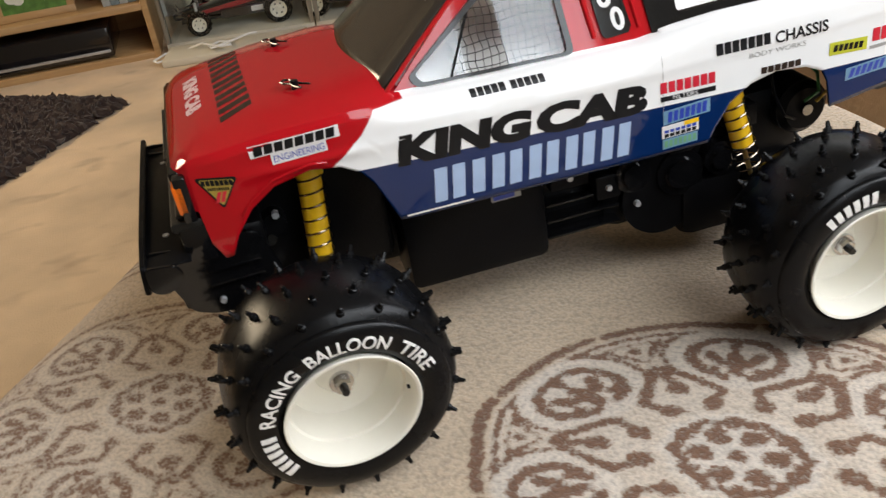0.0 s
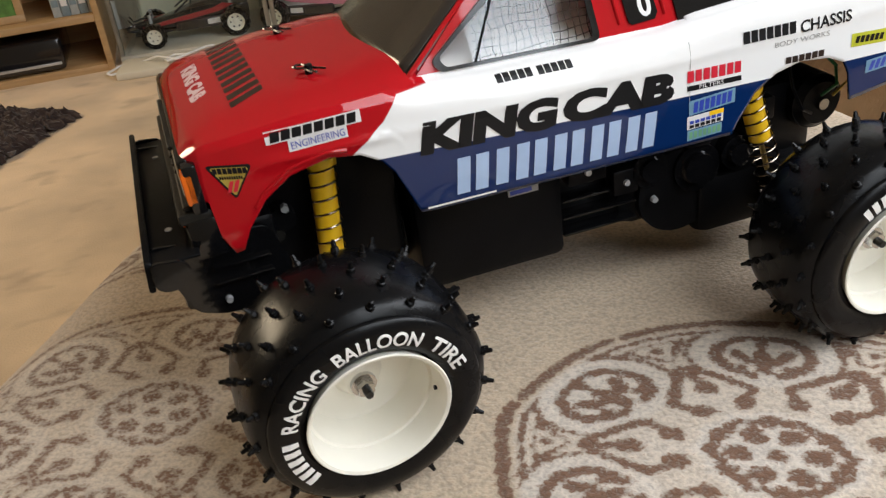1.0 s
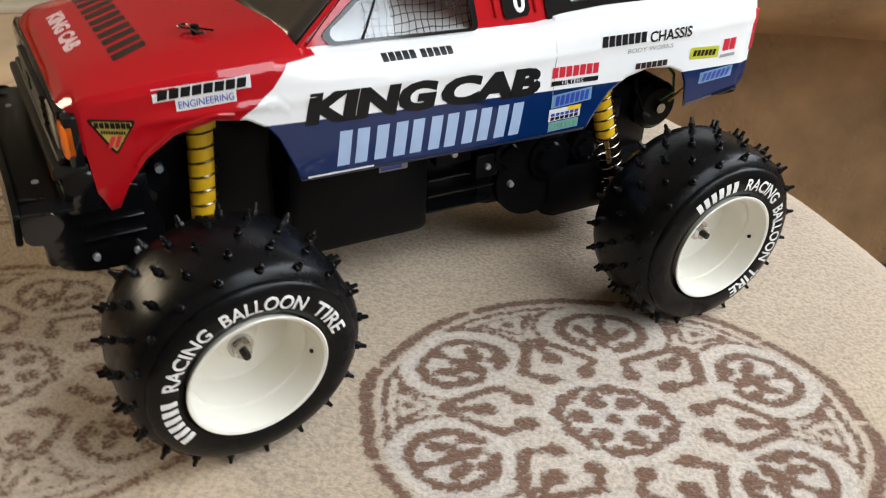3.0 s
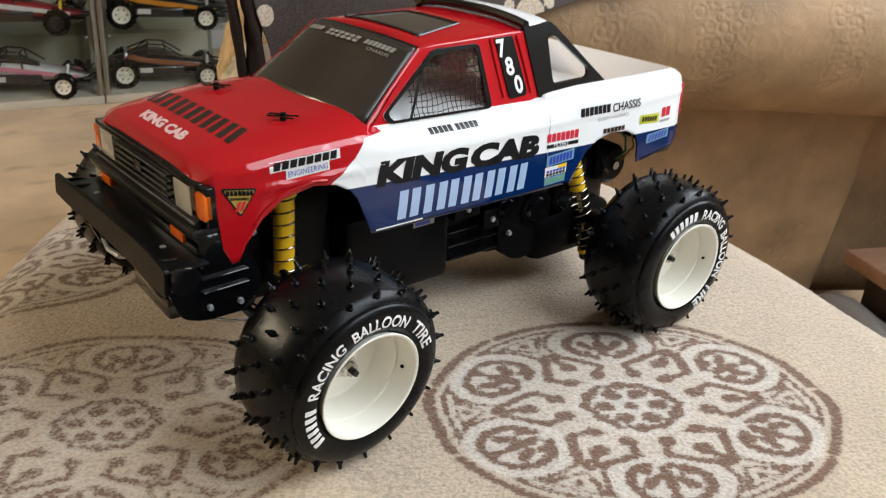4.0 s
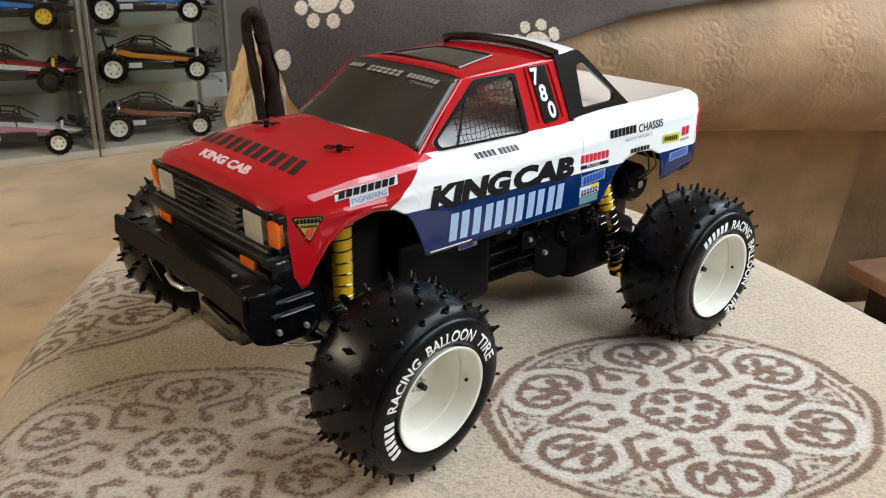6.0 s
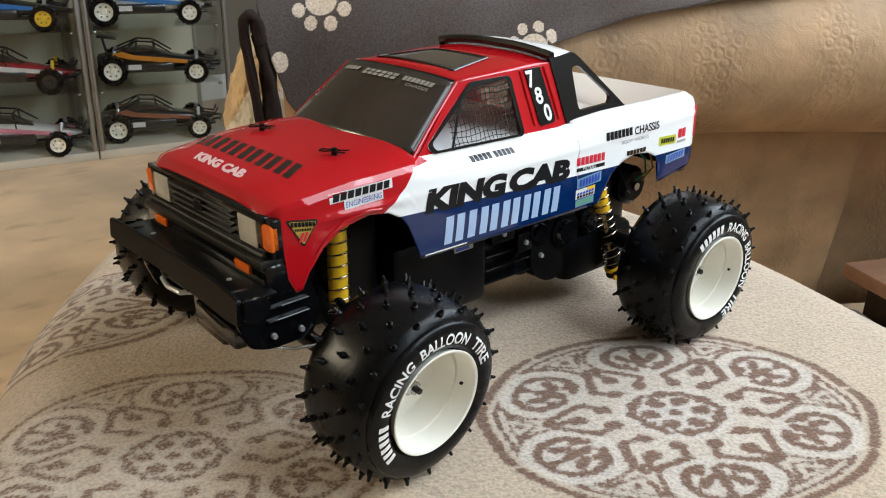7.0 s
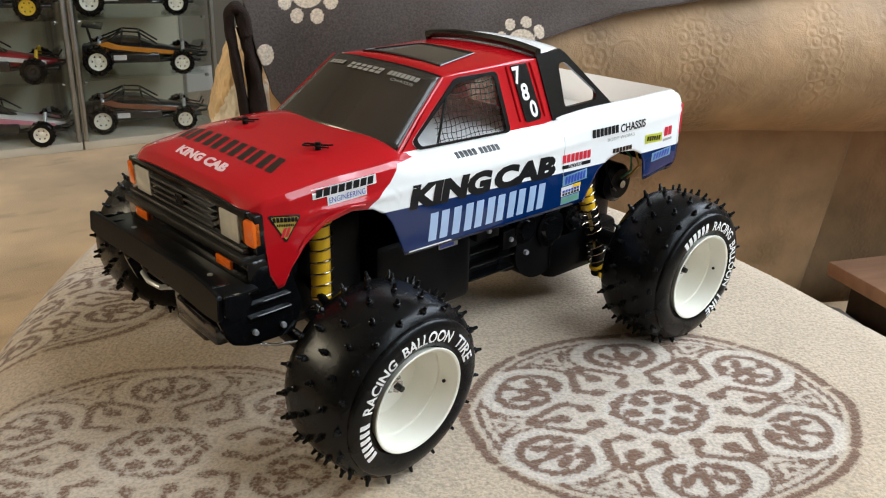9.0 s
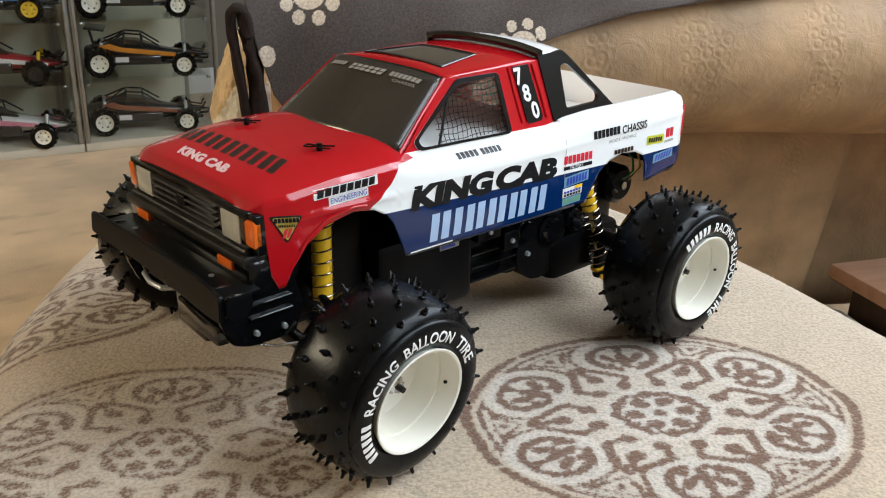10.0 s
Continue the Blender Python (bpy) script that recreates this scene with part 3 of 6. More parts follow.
wall_with_windows("wall_east", "y", X1, Y0, Y1, 1, [(-0.98, 0.30, 1.15, 2.35)])
wall_with_windows("wall_south", "x", Y0, X0, X1, -1, [(0.05, 0.63, 0.64, 2.20), (0.72, 1.62, 1.10, 2.37)])
wall_with_windows("wall_west", "y", X0, Y0, Y1, -1, [(1.45, 2.75, 1.30, 2.30)])
window("window_1", "y", X1, -0.98, 0.30, 1.15, 2.35, 1)
window("window_2", "x", Y0, 0.05, 0.63, 0.64, 2.20, -1)
# out of view, added to house the warm west fill
window("added_window_west", "y", X0, 1.45, 2.75, 1.30, 2.30, -1)
window("window_4", "x", Y0, 0.72, 1.62, 1.10, 2.37, -1)
structure("baseboard", box(X0, X1, Y1 - 0.016, Y1, 0.0, 0.10, 0.003), M["white"], "white painted skirting board", "baseboard")

# ---------------------------------------------------------------- footstool and its printed throw
STOOL = TIP @ Matrix.Translation((0, 0.01, SEAT)) @ pose(0, 0, 0, 0, 0, -31) @ Matrix.Translation((0.008, 0, 0))
FLAT_X, FLAT_Y, EDGE, HANG = 0.294, 0.350, 0.085, 0.17
stool = thing("footstool", STOOL, "square upholstered footstool hidden under a printed throw", "footstool")
bm = box(-FLAT_X - EDGE + 0.022, FLAT_X + EDGE - 0.022, -FLAT_Y - EDGE + 0.022, FLAT_Y + EDGE - 0.16, -0.34, -0.014, 0.075, 5)
for vert in bm.verts:
    if vert.co.y > 0.05:
        vert.co.x *= 0.62

part("cushion", bm, M["tan_plush"], stool, "padded tan cushion")
for sx in (-1, 1):
    for sy in (-1, 1):
        part("foot", rod((sx * 0.17, sy * 0.24, -0.34), (sx * 0.17, sy * 0.24, -SEAT + 0.006 + sx * 0.0055), 0.025, 0.02), M["dark_wood"], stool, "short dark wooden foot")


def profile(s, flat):
    """Arc length to (outward, down) over a rounded edge."""
    a = np.abs(s)
    arc = EDGE * math.pi / 2
    t = np.clip((a - flat) / EDGE, 0, math.pi / 2)
    out = np.where(a < flat, a, flat + EDGE * np.sin(t))
    down = np.where(a < flat, 0.0, EDGE * (1 - np.cos(t))) + np.maximum(0, a - flat - arc)
    return np.sign(s) * out, down


def blob(dx, dy, rx, ry):
    return np.sqrt((dx / rx) ** 2 + (dy / ry) ** 2)


def medallion(px, py):
    """Brown and pale parts of one six-fold medallion of radius 1."""
    r, th = np.hypot(px, py), np.arctan2(py, px) + math.tau / 12
    brown, pale = np.zeros_like(r), np.zeros_like(r)

    def ink(mask, into=brown, value=1.0):
        into[mask] = value

    sixth = math.tau / 6
    a = np.mod(th + sixth / 2, sixth) - sixth / 2           # around the palmettes
    b = np.mod(th, sixth) - sixth / 2                        # around the hearts
    qx, qy = r * np.cos(a), np.abs(r * np.sin(a))
    hx, hy = r * np.cos(b), np.abs(r * np.sin(b))
    ink(r < 0.93, pale, 0.5)
    # broken outer ring with two thinner ones inside it
    seg = np.mod(th + 0.1, math.tau / 9)
    ink((r > 0.945) & (r < 0.998) & (seg > 0.022))
    ink((r > 0.888) & (r < 0.916))
    ink((r > 0.842) & (r < 0.862) & (np.abs(b) < 0.30), brown, 0.85)
    # pale scalloped band with a thin brown line round each palmette
    e = ((np.abs(qx - 0.695) / 0.168) ** 2.2 + (qy / 0.206) ** 2.2) ** (1 / 2.2)
    ink((e < 1.50) & (r < 0.905) & (r > 0.62), brown, 0.95)
    ink(e < 1.37, brown, 0.0)
    ink(e < 1.37, pale, 0.8)
    # palmette: a dark fan open towards the middle, cut by pale curls
    ink((e > 0.76) & (e < 1.03) & ((qx > 0.575) | (qy > 0.030)))
    ink(blob(qx - 0.655, qy, 0.105, 0.040) < 1)
    lx, ly = (qx - 0.690) * 0.80 + (qy - 0.088) * 0.60, -(qx - 0.690) * 0.60 + (qy - 0.088) * 0.80
    ink(blob(lx, ly, 0.070, 0.034) < 1)
    ink(blob(qx - 0.600, qy - 0.098, 0.030, 0.036) < 1)
    ink(blob(qx - 0.800, qy, 0.040, 0.030) < 1)
    # hearts: point outwards, scrolls inwards, a seed in the middle
    half = np.where(hx < 0.430, 0.192 * np.sqrt(np.clip((hx - 0.300) / 0.130, 0, 1)), 0.192 * np.clip((0.685 - hx) / 0.255, 0, 1) ** 0.78)
    heart = (hx > 0.300) & (hx < 0.685) & (hy < half) & (e > 1.08)
    ink(heart, brown, 0.0)
    ink(heart, pale, 0.6)
    ink(heart & (hy > half - 0.058) & (hx > 0.318))
    ink((np.hypot(hx - 0.350, hy - 0.090) < 0.046) & (hy > 0.030))
    ink(blob(hx - 0.495, hy, 0.052, 0.048) < 1)
    ink((hx > 0.53) & (hx < 0.62) & (hy < 0.020))
    # triangles between the palmettes
    ink((hx > 0.700) & (hx < 0.850) & (hy < (hx - 0.690) * 0.95) & (hy > (hx - 0.715) * 0.72) & (e > 1.36), brown, 0.95)
    ink((hx > 0.765) & (hx < 0.822) & (hy < (hx - 0.755) * 0.55))
    # rosette
    wav = 0.252 + 0.011 * np.cos(12 * th)
    ink(r < wav + 0.030, pale, 0.9)
    ink(r < wav + 0.022, brown, 0.0)
    ink((r < wav) & (r > wav - 0.050))
    ink(blob(hx - 0.138, hy, 0.056, 0.052) < 1)
    ink(blob(qx - 0.196, qy, 0.024, 0.022) < 1)
    ink(r < 0.042)
    return brown, pale


def throw_blanket():
    step = 0.0018
    arc = EDGE * math.pi / 2
    us = np.arange(-(FLAT_X + arc + HANG), FLAT_X + arc + HANG, step)
    vs = np.arange(-(FLAT_Y + arc + 0.05), FLAT_Y + arc + HANG, step)
    U, V = np.meshgrid(us, vs)
    x, dx = profile(U, FLAT_X)
    y, dy = profile(V, FLAT_Y)
    z = -np.maximum(dx, dy) - 0.35 * np.minimum(dx, dy)
    rng = np.random.default_rng(4)
    soft = 0.0009 * np.sin(U * 31 + 1.3 * np.sin(V * 17)) * np.sin(V * 23 + 0.7) + 0.0012 * np.sin(U * 9 + V * 12)
    nap = rng.normal(0, 0.00022, U.shape)
    z = z + soft + nap - 0.0006
    # the seat narrows towards its rounded far corners
    y = np.where(y > 0.05, 0.05 + (y - 0.05) * 0.70, y)
    v = np.clip(y, -0.10, 0.36)
    ratio = np.where(U > 0, (0.356 - 0.20 * v - 1.05 * v * np.abs(v)) / 0.349, 1 - 3.2 * np.clip(v - 0.10, 0, 1) ** 2)
    x = x * ratio
    side = np.clip(dx / EDGE, 0, 1)
    x = x + side * 0.006 * np.sin(V * 19) * np.sign(U)
    brown, pale = np.zeros_like(U), np.zeros_like(U)
    for cx, cy, print_strength in [(a - 0.008, b, w) for a, b, w in MEDALLIONS]:
        px, py = (U * ratio - cx) / MED_RX, (V - cy) / MED_RY
        near = (np.hypot(px, py) < 1.02)
        wob = 0.012 * np.sin(px * 9 + cy * 40) + 0.010 * np.sin(py * 11 + cx * 50)
        bz, pz = medallion(px + wob, py + 0.012 * np.sin(px * 8 + 1))
        brown[near], pale[near] = bz[near] * print_strength, pz[near] * print_strength
    for arr in (brown, pale):
        for i in range(1):
            arr[1:-1, 1:-1] = (arr[1:-1, 1:-1] * 2 + arr[:-2, 1:-1] + arr[2:, 1:-1] + arr[1:-1, :-2] + arr[1:-1, 2:]) / 6
    ny, nx = U.shape
    co = np.stack([x, y, z], -1).reshape(-1, 3).astype(np.float32)
    idx = np.arange(nx * ny).reshape(ny, nx)
    quads = np.stack([idx[:-1, :-1], idx[:-1, 1:], idx[1:, 1:], idx[1:, :-1]], -1).reshape(-1, 4).astype(np.int32)
    me = bpy.data.meshes.new("throw_blanket")
    me.vertices.add(len(co))
    me.vertices.foreach_set("co", co.ravel())
    me.loops.add(quads.size)
    me.loops.foreach_set("vertex_index", quads.ravel())
    me.polygons.add(len(quads))
    me.polygons.foreach_set("loop_start", np.arange(0, quads.size, 4, dtype=np.int32))
    me.polygons.foreach_set("use_smooth", np.ones(len(quads), dtype=bool))
    me.update()
    att = me.color_attributes.new("print", "FLOAT_COLOR", "POINT")
    rgba = np.zeros((len(co), 4), np.float32)
    rgba[:, 0], rgba[:, 1], rgba[:, 3] = brown.ravel(), pale.ravel(), 1
    att.data.foreach_set("color", rgba.ravel())
    me.materials.append(M["throw"])
    return solo("throw_blanket", me, None, "beige fleece throw printed with brown medallions, draped over a footstool", "blanket", STOOL)


MED_RX, MED_RY = 0.138, 0.1065
# left two printed fainter, for the shade and brushed pile on that side
MEDALLIONS = [(0.132, -0.148, 0.94), (-0.200, -0.148, 0.68), (-0.340, 0.095, 0.78)]
throw_blanket()

# ---------------------------------------------------------------- armchair with a fleece over its arm
CHAIR = pose(0, 0, 0, 0, 0, -31)
chair = thing("armchair", CHAIR, "brown armchair in embossed fabric with a thick rolled arm", "armchair")
ROLL_Y, ROLL_Z, ROLL_R = 0.560, 0.585, 0.125


def roll_arm(x0, x1, n=60, seg=56):
    verts, faces = [], []
    for i in range(n + 1):
        x = x0 + (x1 - x0) * i / n
        end = min(1.0, (x - x0) / 0.05, (x1 - x) / 0.05)
        r = ROLL_R * (0.80 + 0.20 * math.sqrt(max(0, 1 - (1 - end) ** 2)))
        for k in range(seg):
            a = k * math.tau / seg
            rr = r * (1 + 0.014 * math.sin(x * 13 + 1.5 * math.sin(a)) + 0.010 * math.sin(3 * a + x * 7))
            verts.append((x, ROLL_Y + rr * math.cos(a) * 1.05, ROLL_Z + rr * math.sin(a) * 0.98))
    for i in range(n):
        for k in range(seg):
            faces.append((i * seg + k, i * seg + (k + 1) % seg, (i + 1) * seg + (k + 1) % seg, (i + 1) * seg + k))
    faces.append(tuple(range(seg))[::-1])
    faces.append(tuple(n * seg + k for k in range(seg)))
    return mesh_from("rolled_arm", verts, faces, M["emboss"], 60)


part("rolled_arm", roll_arm(-0.145, 1.30), None, chair, "thick rolled arm in embossed brown fabric")
bm = bmesh.new()
box(-0.13, 0.762, 0.640, 0.69, 0.06, 0.56, 0.022, 4, bm=bm)
for v in bm.verts:
    if v.co.x > 0.5:
        v.co.x += (v.co.z - 0.19) * 0.14
part("side_panel", bm, M["emboss"], chair, "upholstered side panel")
part("seat_block", box(-0.17, 0.70, 0.69, 1.15, 0.06, 0.44, 0.04, 4), M["emboss"], chair, "deep upholstered seat")
part("backrest", box(0.74, 1.00, 0.72, 1.16, 0.06, 0.98, 0.06, 4), M["emboss"], chair, "padded backrest")
for x in (-0.10, 0.62):
    for y in (0.665, 1.08):
        part("leg", rod((x, y, 0.07), (x, y, 0.0), 0.022, 0.018), M["dark_wood"], chair, "short dark wooden leg")

# fleece over the arm


def paw(px, py):
    """Pale paw print of about unit width, pads upward along +y."""
    m = blob(px, py - 0.02, 0.30, 0.25)
    for ax, ay in ((-0.44, -0.12), (-0.21, -0.36), (0.17, -0.38), (0.43, -0.14)):
        m = np.minimum(m, blob(px - ax, py - ay, 0.125, 0.135))
    return m


def fleece_cover():
    """Cloth round the top of the arm; its front hem hangs low at one end and climbs along the arm."""
    ns, nt = 560, 300
    S, T = np.meshgrid(np.linspace(0, 1, ns), np.linspace(0, 1, nt))
    x0 = -0.157
    x = x0 + 1.25 * S
    hem = np.interp(x, [-0.17, -0.10, 0.03, 0.10, 0.17, 0.215, 0.28, 0.395, 0.57, 0.80, 1.1], [-22, -20, -14, 0, 10, 16.5, 24.5, 33, 44, 60, 75])
    ang = np.radians(hem + (150 - hem) * T)
    edge = np.interp(np.degrees(ang), [-22, -16, -9, 5, 11, 19, 30, 60], [-0.128, -0.140, -0.1445, -0.1565, -0.160, -0.1645, -0.170, -0.175])       # the end hem slants
    x = x + (edge - x0) * np.clip(1 - S * 8, 0, 1)
    r = ROLL_R + 0.010 + 0.004 * np.sin(x * 21 + T * 5) + 0.003 * np.sin(x * 47 - T * 9) + 0.005 * np.exp(-((T - 0.0) / 0.05) ** 2)
    y = ROLL_Y - r * np.cos(ang) * 1.05
    z = ROLL_Z + r * np.sin(ang) * 0.98
    arc = ROLL_R * (ang - np.radians(-20))
    mask = np.full(x.shape, 9.0)
    for cx, ca, size, turn in FLEECE_PAWS:
        dx, da = (x - cx) / size, (arc - ROLL_R * math.radians(ca + 20)) / size
        c, s = math.cos(math.radians(turn)), math.sin(math.radians(turn))
        mask = np.minimum(mask, paw(dx * c + da * s, -dx * s + da * c))
    mask = np.minimum(mask, blob(x + 0.1465, arc - ROLL_R * math.radians(3.5 + 20), 0.0105, 0.0115))       # one toe of a paw at the end hem
    pale = np.clip((1.08 - mask) * 6, 0, 1)
    co = np.stack([x, y, z], -1).reshape(-1, 3)
    idx = np.arange(ns * nt).reshape(nt, ns)
    quads = np.stack([idx[:-1, :-1], idx[:-1, 1:], idx[1:, 1:], idx[1:, :-1]], -1).reshape(-1, 4)
    me = bpy.data.meshes.new("fleece_cover")
    me.from_pydata(co.tolist(), [], quads.tolist())
    me.polygons.foreach_set("use_smooth", [True] * len(me.polygons))
    att = me.color_attributes.new("print", "FLOAT_COLOR", "POINT")
    rgba = np.zeros((len(co), 4), np.float32)
    rgba[:, 0], rgba[:, 3] = pale.ravel(), 1
    att.data.foreach_set("color", rgba.ravel())
    me.materials.append(M["fleece"])
    return me


FLEECE_PAWS = [(-0.0945, 33, 0.062, 0), (0.157, 10.5, 0.052, 190), (0.40, 62, 0.07, 10), (0.10, 82, 0.07, 5), (0.62, 92, 0.07, -8)]
fleece = thing("fleece_blanket", CHAIR, "dark brown fleece blanket with cream paw prints over the chair arm", "blanket")
cover = part("cover", fleece_cover(), None, fleece)
sol = cover.modifiers.new("thickness", "SOLIDIFY")
sol.thickness, sol.offset = 0.006, 1


def hanging_fold(points, y, seg=18):
    """A rounded rope of cloth along (x, z, half-width) points, deeper than it is wide."""
    pts = []
    for (xa, za, wa), (xb, zb, wb) in zip(points, points[1:]):
        pts += [(xa + (xb - xa) * k / 6, za + (zb - za) * k / 6, wa + (wb - wa) * k / 6) for k in range(6)]
    pts.append(points[-1])
    for i in range(3):
        pts = [pts[0]] + [tuple((a + 2 * b + c) / 4 for a, b, c in zip(p, q, r)) for p, q, r in zip(pts, pts[1:], pts[2:])] + [pts[-1]]
    verts, faces = [], []
    for i, (x, z, w) in enumerate(pts):
        p, q = pts[max(0, i - 1)], pts[min(len(pts) - 1, i + 1)]
        d = Vector((q[0] - p[0], q[1] - p[1])).normalized()
        for k in range(seg):
            a = k * math.tau / seg
            ww = w * (1 + 0.10 * math.sin(3 * a + i * 0.35) + 0.06 * math.sin(i * 0.9))
            verts.append((x + d.y * ww * math.cos(a), y + 1.7 * ww * math.sin(a), z - d.x * ww * math.cos(a)))
    n = len(pts) - 1
    for i in range(n):
        for k in range(seg):
            faces.append((i * seg + k, i * seg + (k + 1) % seg, (i + 1) * seg + (k + 1) % seg, (i + 1) * seg + k))
    faces += [tuple(range(seg)), tuple(n * seg + k for k in range(seg))[::-1]]
    return mesh_from("hanging_fold", verts, faces, M["fleece_plain"], 60)


part("hanging_fold", hanging_fold([(-0.1655, 0.425, 0.006), (-0.170, 0.50, 0.006), (-0.1755, 0.550, 0.006), (-0.1815, 0.593, 0.006), (-0.1855, 0.620, 0.006), (-0.1845, 0.640, 0.006), (-0.178, 0.646, 0.007), (-0.170, 0.640, 0.008), (-0.166, 0.615, 0.008)], 0.425), None, fleece, "plain dark brown fold")
part("hanging_fold", hanging_fold([(-0.155, 0.425, 0.0105), (-0.1568, 0.512, 0.0105), (-0.159, 0.560, 0.010), (-0.1614, 0.587, 0.0095), (-0.1650, 0.605, 0.009), (-0.168, 0.624, 0.009)], 0.430), None, fleece, "plain dark brown fold")

# plush cushion beyond the end of the arm
bm = bmesh.new()
bmesh.ops.create_uvsphere(bm, u_segments=180, v_segments=140, radius=1)
for v in bm.verts:
    p = v.co.copy()
    k = 1 + 0.05 * math.sin(p.z * 4 + p.x * 3) + 0.03 * math.sin(p.y * 7) + 0.05 * noise.noise(p * 5) + 0.035 * noise.noise(p * 17)
    v.co = Vector((p.x * 0.066 * (1 - 0.42 * max(0.0, p.z) ** 1.5), p.y * 0.11, p.z * 0.118)) * k
plush = solo("plush_cushion", bm, M["tan_plush"], "tan and cream plush cushion standing beside the armchair", "cushion", CHAIR @ pose(-0.184, 0.80, 0.452, 6, 0, 0), smooth=80)
plush.data.materials.append(M["cream_plush"])
for face in plush.data.polygons:
    p = face.center + Vector((0.006, 0.0, 0.006)) * noise.noise(face.center * 90)
    if p.x + 0.036 > (p.z - 0.030) * 0.55 and p.z < 0.058 + 0.01 * noise.noise(p * 30):
        face.material_index = 1
solo("pouffe", box(-0.16, 0.16, -0.16, 0.16, 0.0, 0.275, 0.04, 4), M["emboss"], "low brown upholstered pouffe on the carpet", "pouffe", CHAIR @ pose(-0.165, 0.86, 0.0))

# ---------------------------------------------------------------- low table beside the armchair
TABLE = Matrix.Translation((0.968, 0.125, 0)) @ pose(0, 0, 0, 0, 0, -22.5)
table = thing("low_table", TABLE, "low table with a pinkish-brown veneer top and dark sides", "table")
part("tabletop", box(0.0, 0.60, -0.50, 0.0, 0.195, 0.220, 0.003), M["table_wood"], table, "pinkish-brown veneer top")
part("table_side", box(0.03, 0.05, -0.47, -0.03, 0.0, 0.195, 0.002), M["dark_wood"], table)
part("table_side", box(0.55, 0.57, -0.47, -0.03, 0.0, 0.195, 0.002), M["dark_wood"], table)
part("table_back", box(0.05, 0.55, -0.05, -0.03, 0.0, 0.195, 0.002), M["dark_wood"], table)
part("table_shelf", box(0.05, 0.55, -0.47, -0.05, 0.06, 0.075, 0.002), M["dark_wood"], table)
bm = bmesh.new()
bmesh.ops.create_icosphere(bm, subdivisions=3, radius=1)
for v in bm.verts:
    p = v.co
    k = 1 + 0.18 * noise.noise(p * 2.3) + 0.08 * noise.noise(p * 6)
    v.co = Vector((p.x * 0.030, p.y * 0.09, p.z * 0.030)) * k
solo("plastic_bag", bm, M["bag"], "crumpled grey-white plastic bag on a dark box beside the low table", "bag", TABLE @ pose(-0.030, -0.09, 0.135), smooth=20)
solo("storage_box", box(-0.10, 0.02, -0.46, 0.10, 0.0, 0.105, 0.004), M["dark_wood"], "flat dark wooden box on the carpet", "box", TABLE)

# ---------------------------------------------------------------- rug
rng = random.Random(7)
RUG = Matrix.Translation((-0.495, 1.955, 0)) @ pose(0, 0, 0, 0, 0, 147)


def rug_mesh():
    nx, ny, lx, ly = 200, 160, 1.5, 1.1
    X, Y = np.meshgrid(np.linspace(0, lx, nx), np.linspace(0, ly, ny))
    g = np.random.default_rng(2)
    edge = np.minimum.reduce([X, lx - X, Y, ly - Y])
    Z = np.clip(edge / 0.03, 0, 1) ** 0.5 * (0.026 + g.normal(0, 0.005, X.shape)) + 0.002
    fray = (edge < 0.012)
    X = X + np.where(fray, g.normal(0, 0.008, X.shape), g.normal(0, 0.002, X.shape))
    Y = Y + np.where(fray, g.normal(0, 0.008, X.shape), g.normal(0, 0.002, X.shape))
    idx = np.arange(nx * ny).reshape(ny, nx)
    quads = np.stack([idx[:-1, :-1], idx[:-1, 1:], idx[1:, 1:], idx[1:, :-1]], -1).reshape(-1, 4)
    return mesh_from("shaggy_rug", np.stack([X, Y, Z], -1).reshape(-1, 3).tolist(), quads.tolist(), M["rug"], 0)


solo("shaggy_rug", rug_mesh(), None, "dark brown shaggy rug lying on the tan carpet", "rug", RUG)

# ---------------------------------------------------------------- beech shelf unit
unit = thing("shelf_unit", Matrix.Translation((-0.41, 2.335, 0)), "low beech shelf unit with open compartments", "shelf unit")
part("end_panel", box(-0.018, 0.0, 0.0, 0.36, 0.0, 0.85, 0.0015), M["beech"], unit)
part("end_panel", box(-1.30, -1.282, 0.0, 0.36, 0.0, 0.85, 0.0015), M["beech"], unit)
part("plinth_board", box(-1.282, -0.018, 0.004, 0.36, 0.0, 0.020, 0.001), M["beech"], unit)
part("shelf_board", box(-1.282, -0.018, 0.004, 0.36, 0.150, 0.170, 0.001), M["beech"], unit)
part("shelf_board", box(-1.282, -0.018, 0.004, 0.36, 0.480, 0.500, 0.001), M["beech"], unit)
part("top_board", box(-1.31, 0.010, -0.005, 0.37, 0.850, 0.870, 0.002), M["beech"], unit)
part("back_board", box(-1.282, -0.018, 0.345, 0.36, 0.020, 0.850, 0.0), M["beech"], unit)
picture = thing("framed_picture", Matrix.Translation((-0.735, 2.395, 0.171)) @ pose(0, 0, 0, -8, 0, 0), "leafy green picture of white flowers in a beech frame", "picture")
for x0, x1, z0, z1 in ((-0.115, 0.115, 0.0, 0.022), (-0.115, 0.115, 0.228, 0.25), (-0.115, -0.093, 0.022, 0.228), (0.093, 0.115, 0.022, 0.228)):
    part("picture_rail", box(x0, x1, 0, 0.016, z0, z1, 0.002), M["beech"], picture)
part("print", box(-0.093, 0.093, 0.006, 0.012, 0.022, 0.228), M["print_green"], picture, "green leafy print")
for k in range(7):
    bm = lathe([(0.0, 0.0), (-0.001, 0.016 + 0.006 * rng.random()), (0.002, 0.018)], 9)
    part("flower", bm, M["flower"], picture, "pale flower", Matrix.Translation((-0.06 + 0.020 * k, 0.0045, 0.06 + 0.05 * rng.random())))
